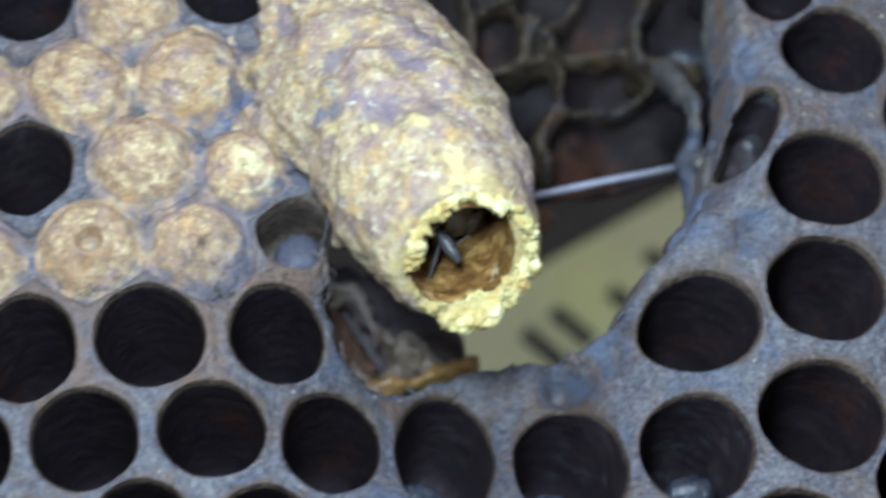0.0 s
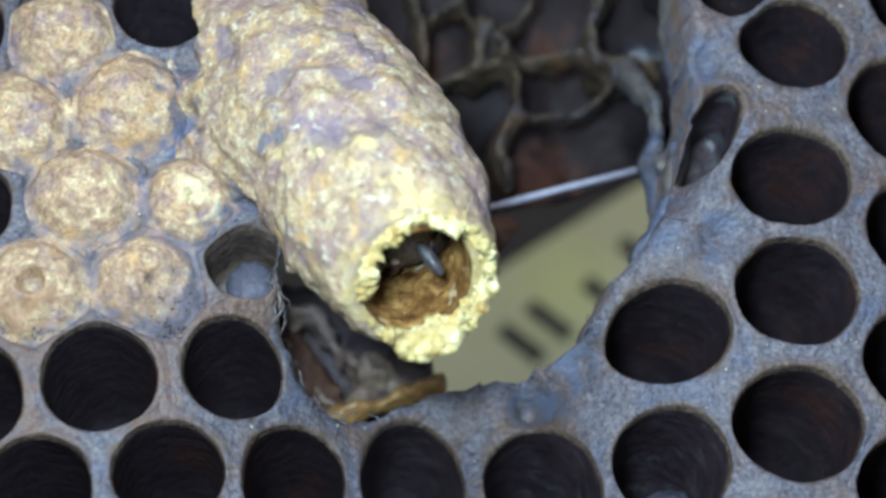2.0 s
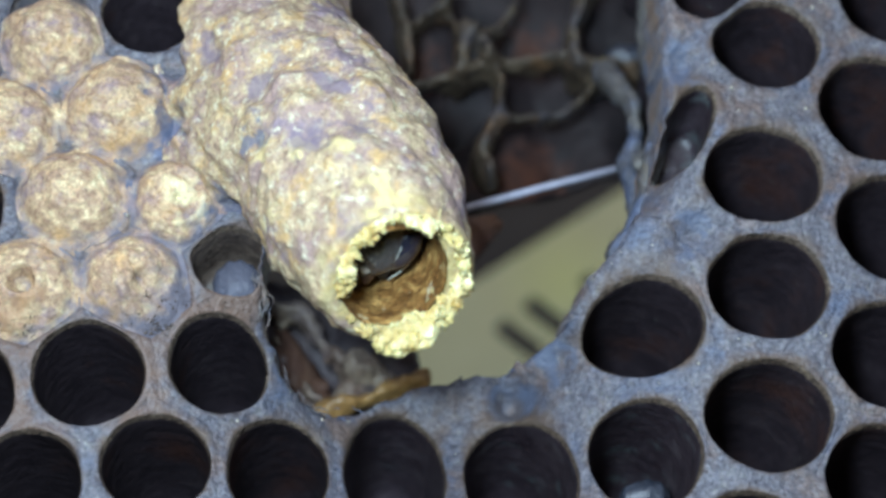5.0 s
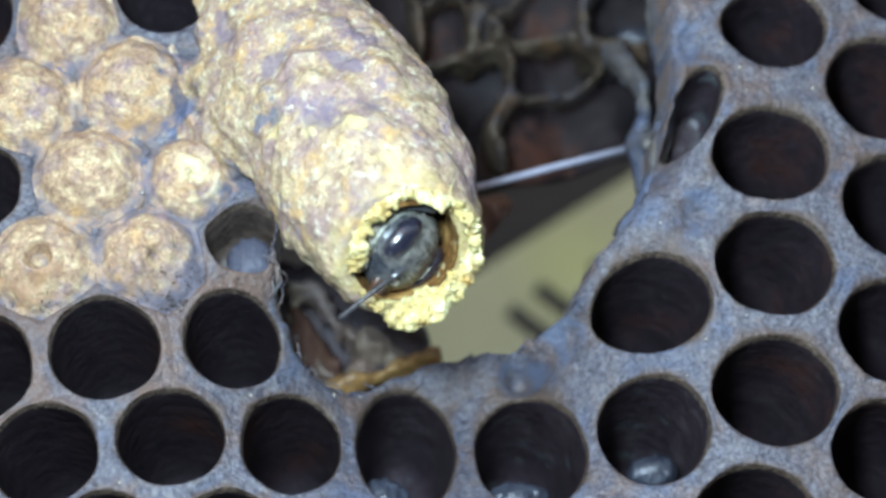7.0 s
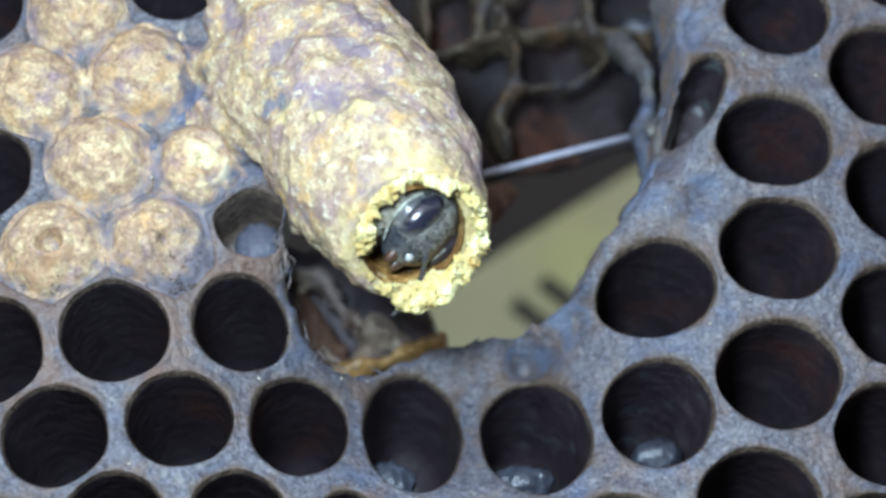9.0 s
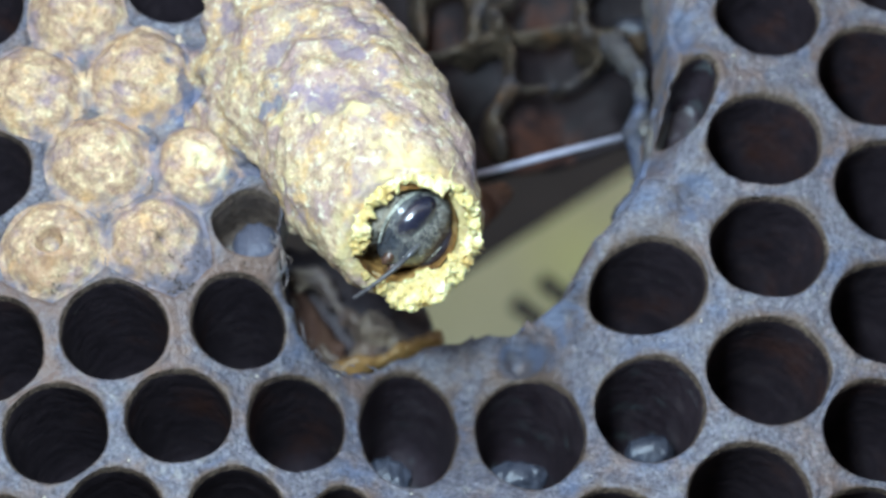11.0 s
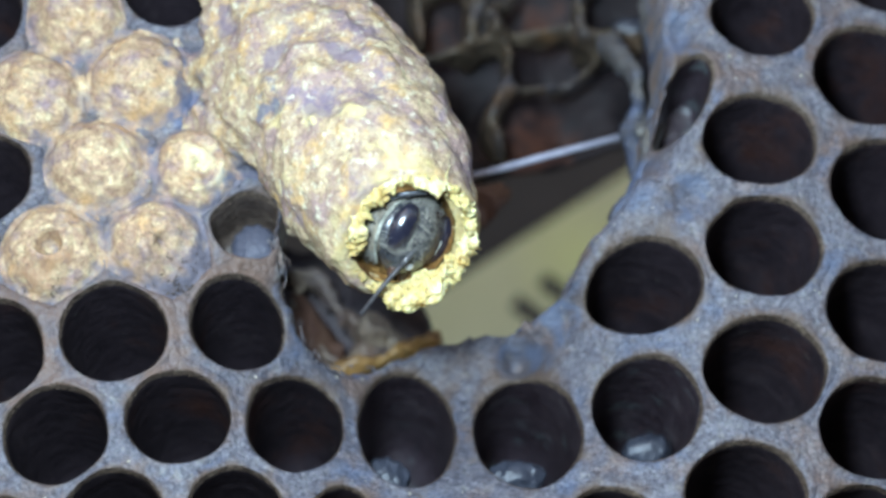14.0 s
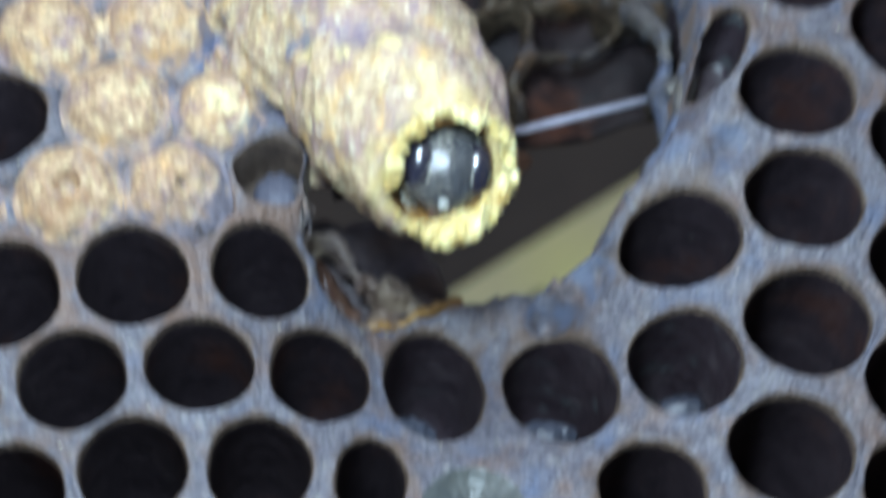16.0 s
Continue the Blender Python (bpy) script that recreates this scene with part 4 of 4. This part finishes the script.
def wax_threads():
    """Fine curled threads and flakes of chewed wax round the opening."""
    pick = random.Random(23)
    p, t, u, v = cell_frame(1.0)
    for _ in range(16):
        th = pick.uniform(0, 2 * math.pi)
        o = u * math.cos(th) + v * math.sin(th)
        q = p + o * pick.uniform(2.6, 3.2) + t * pick.uniform(0.0, 0.35)
        d = (o * pick.uniform(-0.7, 1.0) + t * pick.uniform(0.1, 0.9) + Vector((pick.gauss(0, 0.4), pick.gauss(0, 0.4), pick.gauss(0, 0.4)))).normalized()
        curl = Vector((pick.gauss(0, 1), pick.gauss(0, 1), pick.gauss(0, 1))) * 0.3
        n = pick.uniform(0.2, 0.5)
        thick = pick.uniform(0.025, 0.05)
        pts = [tuple(q + d * n * k / 5 + curl * (k / 5) ** 2) for k in range(6)]
        tube("wax_shred", pts, [thick * (1.2 - 0.18 * k) for k in range(6)], YELLOW_WAX, queen_cell, "", 6, (-5, -2, 5))


queen_body()
queen_rim()
queen_lining()
wax_threads()


# ---- the queen bee ----
def blob(name, centre, size, mat, parent, label="", n=32, m=20, shape=None, at=(0, 0, 0)):
    rings = []
    for i in range(m + 1):
        a = math.pi * i / m
        ring = []
        for j in range(n):
            th = 2 * math.pi * j / n
            x, y, z = math.sin(a) * math.cos(th), math.sin(a) * math.sin(th), math.cos(a)
            if shape:
                x, y, z = shape(x, y, z)
            ring.append((centre[0] + x * size[0], centre[1] + y * size[1], centre[2] + z * size[2]))
        rings.append(ring)
    verts, faces = loft(rings)
    return mesh_object(name, verts, faces, [mat], parent, label, None, at)


bee = new("queen_bee")
tagged(bee, "glossy black young queen bee emerging from the chewed queen cell", "bee")


def head_shape(x, y, z):
    k = 1.0 - 0.40 * max(0.0, -z) ** 1.4
    return x * k, y * (0.9 if y < 0 else 1.0 - 0.12 * abs(x)), z * (0.98 if z < 0 else 0.92)


head = blob("head", (0, 0, 0), (2.08, 1.2, 1.92), FACE, bee, "", 56, 40, head_shape)
for sx in (-1, 1):
    blob("eye", (sx * 1.24, 0.46, 0.28), (0.70, 0.62, 1.16), EYE, bee, "glossy dark compound eye", 32, 22)
    blob("mandible", (sx * 0.34, 0.40, -1.52), (0.30, 0.24, 0.55), JAW, bee, "red-brown jaw", 20, 14)
    blob("cheek", (sx * 1.40, -0.42, 0.0), (0.70, 0.74, 1.36), FUZZ, bee, "downy hair behind the eye", 28, 20)
    band = [(1.2, 0.0, 1.55), (1.72, -0.02, 1.1), (2.0, 0.0, 0.45), (2.04, 0.04, -0.3), (1.84, 0.12, -1.0), (1.36, 0.24, -1.65)]
    tube("cheek_band", [tuple(spline([(sx * x, y, z) for x, y, z in band], k / 24)) for k in range(25)], [0.03 + 0.06 * math.sin(math.pi * k / 24) for k in range(25)], DOWN, bee, "cream fringe of hair behind the eye", 12)
    margin = [(sx * (0.94 + 0.14 * (k / 8 - 0.5) ** 2), 1.0 - 0.9 * (k / 8 - 0.45) ** 2, 0.95 - 1.75 * k / 8) for k in range(9)]
    tube("eye_margin", margin, [0.02, 0.03, 0.035, 0.04, 0.045, 0.05, 0.05, 0.05, 0.03], DOWN, bee, "thin cream line of hair along the eye", 10)
    blob("ocellus", (sx * 0.3, 0.55, 1.42), (0.13, 0.13, 0.13), EYE, bee, "", 12, 8)
blob("clypeus", (0, 0.66, -0.75), (0.80, 0.34, 0.74), CHITIN, bee, "smooth shield-shaped plate over the mouth", 28, 16)
blob("labrum", (0.10, 0.88, -1.12), (0.27, 0.13, 0.24), PEARL, bee, "wet pale plate over the mouth", 20, 14)
blob("thorax", (0, -2.2, 0.2), (2.25, 1.9, 2.15), FUZZ, bee, "hairy grey-brown thorax", 40, 26)


def hairs(name, count, seed, centre, size, length, keep):
    """Fine pale hairs standing on an ellipsoid."""
    pick = random.Random(seed)
    verts, faces = [], []
    while len(faces) < count * 3:
        n = Vector((pick.gauss(0, 1), pick.gauss(0, 1), pick.gauss(0, 1))).normalized()
        if not keep(n):
            continue
        p = Vector((centre[0] + n.x * size[0], centre[1] + n.y * size[1], centre[2] + n.z * size[2])) - n * 0.05
        w = (n + Vector((pick.gauss(0, 0.4), pick.gauss(0, 0.4), pick.gauss(0, 0.4)))).normalized()
        a = w.cross(Vector((0.2, 0.5, 0.9))).normalized() * 0.010
        c = w.cross(a).normalized() * 0.010
        k = len(verts)
        verts += [tuple(p + a), tuple(p - a * 0.5 + c), tuple(p - a * 0.5 - c), tuple(p + w * length * pick.uniform(0.6, 1.2))]
        faces += [(k, k + 1, k + 3), (k + 1, k + 2, k + 3), (k + 2, k, k + 3)]
    return mesh_object(name, verts, faces, [PALE_HAIR], bee, "short pale beige hair")


hairs("head_hair", 260, 3, (0, 0, 0), (1.93, 1.12, 1.76), 0.3, lambda n: n.z > 0.55 and abs(n.x) < 0.7 and n.y > -0.6)
hairs("face_hair", 1500, 6, (0, 0, 0), (1.9, 1.14, 1.78), 0.40, lambda n: n.y > 0.05 and 0.0 < n.x < 0.98 and n.z > -0.45)
hairs("cheek_hair", 1500, 4, (0, -0.2, 0), (2.12, 1.2, 1.85), 0.5, lambda n: abs(n.x) > 0.45 and -0.75 < n.y < 0.05 and n.z < 0.7)
hairs("thorax_hair", 1400, 5, (0, -2.2, 0.2), (2.25, 1.9, 2.15), 0.7, lambda n: n.y > -0.3)


def leg_part(name, points, radii, parent, label=""):
    return tube(name, points, radii, CHITIN, parent, label, 14)


def antenna(sx):
    """A jointed feeler along its own y axis, set in a socket on the face."""
    ob = leg_part("antenna", [(0, 0, 0), (0, 0.25, 0.02), (0, 0.7, 0.05), (0, 1.15, 0.03)], [0.10, 0.14, 0.15, 0.13], bee, "slender dark feeler")
    beads = [(0, 1.12 + 0.086 * i, 0.03 - 0.0012 * i * i) for i in range(31)]
    tube("flagellum", beads, [0.112 + (0.012 if i % 3 else -0.009) - 0.0008 * i for i in range(30)] + [0.05], FEELER, ob, "", 14)
    return ob


ANTENNAE = [antenna(-1), antenna(1)]
leg_part("leg", [(1.3, -1.5, -0.3), (2.0, -0.8, 0.6), (2.0, -0.1, 1.4), (1.4, 0.5, 2.0), (1.1, 0.7, 2.1)], [0.24, 0.26, 0.2, 0.17, 0.12], bee, "bent dark foreleg")


foreleg = blob("foreleg", (0, 0, 0), (0.30, 0.30, 0.86), FEELER, bee, "bent dark foreleg tucked against the opening", 28, 18)
LEG_ROWS = [(0.0, (-2.56, -5.20, -1.67)), (0.5, (-0.64, -5.20, -0.62)), (1.0, (-1.65, -5.20, -1.05)), (2.0, (-1.45, -5.20, -1.18)), (2.5, (-1.9, -4.6, -1.2)), (3.0, (-2.9, -4.2, 0.4)), (6.0, (-3.4, -4.2, 0.6)), (7.0, (-2.9, -5.4, -0.35)), (8.5, (-2.65, -5.9, -0.65)), (11.5, (-2.65, -6.0, -0.7)), (13.5, (-2.55, -6.2, -0.6)), (15.0, (-2.45, -6.4, -0.55)), (16.0, (-2.5, -6.3, -0.55))]


def axes_pose(x, y, z, ahead, up):
    """A pose in millimetres whose y axis points ahead and whose z axis is near up."""
    f = Vector(ahead).normalized()
    r = f.cross(Vector(up)).normalized()
    w = r.cross(f)
    m = Matrix((r, f, w)).transposed().to_4x4()
    m.translation = Vector((x, y, z)) * MM
    return m


# directions across the view: right, up, towards the viewer
ACROSS, UPWARD, NEARER = Vector((0.997, -0.07, -0.03)), Vector((0.03, -0.36, 0.93)), Vector((-0.07, -0.93, -0.36))


def way(r, u, c):
    return ACROSS * r + UPWARD * u + NEARER * c


BEE_ROWS = [
    (0.0, (-2.50, -3.00, 1.25), way(0.3, -0.45, 0.75), way(0.4, 0.9, 0.2)),
    (1.5, (-2.45, -3.20, 0.95), way(0.3, -0.45, 0.75), way(0.4, 0.9, 0.2)),
    (3.0, (-2.30, -3.30, 0.85), way(0.3, -0.45, 0.75), way(0.4, 0.9, 0.2)),
    (3.5, (-3.05, -4.60, 0.45), way(0.2, -0.45, 0.75), way(0.3, 0.9, 0.2)),
    (5.8, (-2.60, -4.50, -0.45), way(0.3, -0.4, 0.8), way(0.4, 0.85, 0.2)),
    (6.0, (-2.50, -4.70, -0.65), way(0.35, -0.4, 0.8), way(0.45, 0.85, 0.2)),
    (6.5, (-2.10, -4.90, -1.20), way(0.4, -0.4, 0.8), way(0.5, 0.8, 0.2)),
    (7.0, (-2.25, -5.30, -2.10), way(0.66, -0.48, 0.58), way(0.8, 0.6, 0.0)),
    (8.0, (-2.25, -5.30, -2.15), way(0.66, -0.48, 0.58), way(0.8, 0.6, 0.0)),
    (8.5, (-2.05, -5.30, -2.10), way(0.66, -0.48, 0.58), way(0.8, 0.6, 0.0)),
    (9.0, (-1.78, -5.50, -1.88), way(0.6, -0.55, 0.58), way(1.0, 0.5, 0.0)),
    (11.5, (-1.78, -5.50, -1.98), way(0.66, -0.48, 0.58), way(0.8, 0.6, 0.0)),
    (12.5, (-1.78, -5.50, -2.08), way(0.66, -0.42, 0.62), way(0.45, 0.85, 0.1)),
    (13.5, (-1.78, -5.50, -2.08), way(0.66, -0.42, 0.62), way(0.45, 0.85, 0.1)),
    (14.0, (-1.78, -5.50, -2.08), way(0.66, -0.42, 0.62), way(0.45, 0.85, 0.1)),
    (14.5, (-1.40, -5.25, -1.88), way(0.56, -0.3, 0.77), way(0.40, 0.88, 0.15)),
    (15.0, (-1.35, -5.25, -1.83), way(0.50, -0.28, 0.82), way(0.34, 0.9, 0.15)),
    (15.5, (-1.55, -5.30, -1.93), way(0.38, -0.26, 0.88), way(0.2, 0.95, 0.1)),
    (16.0, (-1.80, -5.35, -2.03), way(0.2, -0.22, 0.95), way(0.08, 0.97, 0.1)),
]
# where the two feelers point, time by time
FEELER_ROWS = [
    (0.0, way(-0.1, -0.95, 0.5), way(0.0, 0.25, -1.0)), (0.5, way(0.3, 0.5, -0.7), way(0.0, 0.25, -1.0)), (1.0, way(0.3, 0.5, -0.7), way(0.0, 0.25, -1.0)),
    (1.5, way(0.3, 0.5, -0.7), way(0.0, 0.25, -1.0)), (2.0, way(0.3, 0.5, -0.7), way(0.0, 0.25, -1.0)), (2.5, way(0.3, 0.5, -0.7), way(0.0, 0.25, -1.0)),
    (3.0, way(0.3, 0.5, -0.7), way(0.0, 0.25, -1.0)), (3.5, way(0.95, 0.12, 0.30), way(0.0, 0.25, -1.0)), (5.8, way(-0.4, -0.4, -0.6), way(0.0, 0.25, -1.0)),
    (6.5, way(-0.6, -0.5, -0.4), way(0.0, 0.25, -1.0)), (7.0, way(-0.68, -0.5, 0.55), way(0.0, 0.25, -1.0)), (7.5, way(-0.6, -0.5, 0.62), way(0.0, 0.25, -1.0)),
    (8.0, way(-0.55, -0.42, 0.75), way(0.0, 0.25, -1.0)), (8.5, way(-0.1, -0.8, -0.4), way(0.0, 0.25, -1.0)), (9.0, way(-0.1, -0.8, -0.4), way(0.0, 0.25, -1.0)),
    (9.2, way(-0.7, -0.7, 0.35), way(0.0, 0.25, -1.0)), (11.5, way(-0.7, -0.75, 0.35), way(0.0, 0.25, -1.0)), (12.0, way(-0.68, -0.7, 0.4), way(0.0, 0.25, -1.0)),
    (12.5, way(0.6, -0.35, -0.6), way(0.0, 0.25, -1.0)), (13.0, way(0.25, -0.75, -0.4), way(0.0, 0.25, -1.0)), (13.5, way(-0.84, -0.72, 0.32), way(0.0, 0.25, -1.0)),
    (14.0, way(-0.68, -0.75, 0.35), way(0.0, 0.25, -1.0)), (14.5, way(-0.1, -0.8, -0.5), way(0.0, 0.25, -1.0)), (15.6, way(-0.1, -0.75, -0.5), way(0.0, 0.25, -1.0)), (15.75, way(0.05, -0.85, 0.5), way(0.0, 0.25, -1.0)), (15.9, way(-0.02, -0.85, 0.5), way(0.0, 0.25, -1.0)), (16.0, way(-0.1, -0.7, -0.6), way(0.0, 0.25, -1.0)),
]


def bee_pose(t):
    """The bee's pose at a time, between her rows."""
    rows = BEE_ROWS
    for (t0, p0, a0, u0), (t1, p1, a1, u1) in zip(rows, rows[1:]):
        if t <= t1:
            k = (t - t0) / (t1 - t0)
            return axes_pose(*(Vector(p0).lerp(Vector(p1), k)), a0.lerp(a1, k), u0.lerp(u1, k))
    return axes_pose(*rows[-1][1], rows[-1][2], rows[-1][3])


def feeler_pose(t, sx, direction):
    """A feeler's pose in the bee's space."""
    turn = bee_pose(t).to_3x3().inverted()
    d = (turn @ direction).normalized()
    return axes_pose(sx * 0.34, 1.02, -0.2, d, (0.15, 0.3, 1.0))


def motions():
    walk(bee, [(t, axes_pose(*p, a, u)) for t, p, a, u in BEE_ROWS])
    walk(foreleg, [(t, bee_pose(t).inverted() @ axes_pose(*p, way(0.5, 0.5, 0.7), way(-0.5, 0.8, 0))) for t, p in LEG_ROWS])
    walk(ANTENNAE[1], [(t, feeler_pose(t, 1, a)) for t, a, b in FEELER_ROWS])
    walk(ANTENNAE[0], [(t, feeler_pose(t, -1, b)) for t, a, b in FEELER_ROWS])


# ---- grubs in the cells, and crumbs of wax ----
def larva(x, y, z, size, seed, skin=LARVA):
    """A plump, faintly ringed grub."""
    def plump(u, v, w):
        k = 1 + 0.14 * wob(u, v, w, 1.3, seed) + 0.07 * wob(u, v, w, 4.0, seed + 1) + 0.03 * math.sin(u * 14)
        return u * k, v * k, w * k
    ob = blob("larva", (0, 0, 0), size, skin, None, "", 40, 28, plump)
    ob.location = (x * MM, y * MM, z * MM)
    return tagged(ob, "pearly pale bee larva lying in an open cell", "larva", group="larvae in the cells")


larva(-2.75, 6.2, -10.6, (1.2, 0.8, 1.1), 61)
larva(3.7, 5.6, -10.7, (1.5, 0.8, 0.8), 63)
larva(10.3, 5.6, -9.5, (1.2, 0.8, 0.85), 65)
larva(-8.95, 2.0, 0.05, (1.15, 0.75, 1.2), 67, PUPA)
larva(13.6, 15.0, 18.9, (1.6, 0.8, 0.9), 69)

def wax_flakes(count, seed, pick_place, size, mat, label):
    """Tiny torn flakes and fibres of wax, joined, lying on the comb."""
    pick = random.Random(seed)
    verts, faces = [], []
    for _ in range(count):
        x, y, z = pick_place(pick)
        k = len(verts)
        d = Vector((pick.gauss(0, 1), pick.gauss(0, 0.5), pick.gauss(0, 1))).normalized()
        e = d.cross(Vector((pick.gauss(0, 1), pick.gauss(0, 1), pick.gauss(0, 1)))).normalized()
        n = d.cross(e)
        r = size * (0.4 + 1.2 * pick.random() ** 2)
        c = Vector((x, y, z))
        for along_d, along_e, along_n in ((1.6, 0.1, 0), (0.2, 0.6, 0.1), (-1.3, 0.2, 0.2), (-0.2, -0.6, 0), (0, 0, 0.45), (0, 0.1, -0.3)):
            verts.append(tuple(c + d * r * along_d * pick.uniform(0.6, 1.2) + e * r * along_e * pick.uniform(0.6, 1.3) + n * r * along_n))
        faces += [(k + a, k + (a + 1) % 4, k + 4) for a in range(4)] + [(k + (a + 1) % 4, k + a, k + 5) for a in range(4)]
    return tagged(mesh_object("wax_flakes", verts, faces, [mat]), label, "wax flakes", kind="stuff")


HOLLOW_CELLS = [c for c in centres if c[3] == "open" and abs(c[0]) < 25 and -17 < c[1] < 15]


def on_lips(pick):
    """A place on the upper lip of an open cell."""
    c = pick.choice(HOLLOW_CELLS)
    th = math.pi * 0.5 + pick.gauss(0.25, 0.6)
    q = 1.0 + pick.gauss(0.03, 0.03)
    x, z = c[0] + c[4] * q * math.cos(th), c[1] + c[5] * q * math.sin(th)
    return x, face_y(x, z) + pick.uniform(-0.06, 0.25), z


BROWN_PATCHES = [(-9.6, -1.5, 1.3, 0.35), (-8.0, -2.2, 0.6, 0.9), (-18.4, -3.3, 1.5, 0.45), (-6.9, -4.4, 0.5, 0.8), (-12.4, -2.6, 0.6, 0.2), (-7.7, -3.2, 0.3, 0.9)]


def on_brown(pick):
    """A place in the rough brown patches between the cappings and the open cells."""
    while True:
        a, b, sa, sb = pick.choice(BROWN_PATCHES)
        x, z = pick.gauss(a, sa), pick.gauss(b, sb)
        if inside(HOLE, x, z) or any(c[3] in ("open", "shallow") and math.hypot((x - c[0]) / c[4], (z - c[1]) / c[5]) < 0.98 for c in centres):
            continue
        lift = max([1.3 * (1 - min(math.hypot(x - c[0], z - c[1]) / c[4], 1.0) ** 2.3) * c[5] * 0.75 for c in centres if c[3] == "capped"] + [0.0])
        return x, face_y(x, z) - lift + pick.uniform(-0.02, 0.06), z


wax_flakes(900, 71, on_lips, 0.05, LIP, "tiny brown wax flakes on the upper lips of the open cells")
wax_flakes(900, 73, on_brown, 0.055, LIP, "rough brown wax flakes between the cappings and open cells")

crumbs = random.Random(11)
verts, faces = [], []
while len(faces) < 8 * 120:
    x, z = crumbs.uniform(-24, 24), crumbs.uniform(-16, 14)
    if inside(HOLE, x, z) or any(math.hypot((x - c[0]) / (c[4] + 0.12), (z - c[1]) / ((c[5] if c[3] != "capped" else c[4]) + 0.12)) < 1 for c in centres):
        continue
    r = 0.025 + 0.10 * crumbs.random() ** 4
    y = face_y(x, z) - 0.03
    k = len(verts)
    for dx, dy, dz in ((1, 0, 0), (-1, 0, 0), (0, 1, 0), (0, -1, 0), (0, 0, 1), (0, 0, -1)):
        q = r * crumbs.uniform(0.6, 1.3)
        verts.append((x + dx * q, y + dy * q * 0.7, z + dz * q))
    faces += [(k, k + 2, k + 4), (k + 2, k + 1, k + 4), (k + 1, k + 3, k + 4), (k + 3, k, k + 4), (k + 2, k, k + 5), (k + 1, k + 2, k + 5), (k + 3, k + 1, k + 5), (k, k + 3, k + 5)]
tagged(mesh_object("wax_crumbs", verts, faces, [CRUMB]), "tiny pale wax crumbs scattered over the comb", "crumbs", kind="stuff")

motions()
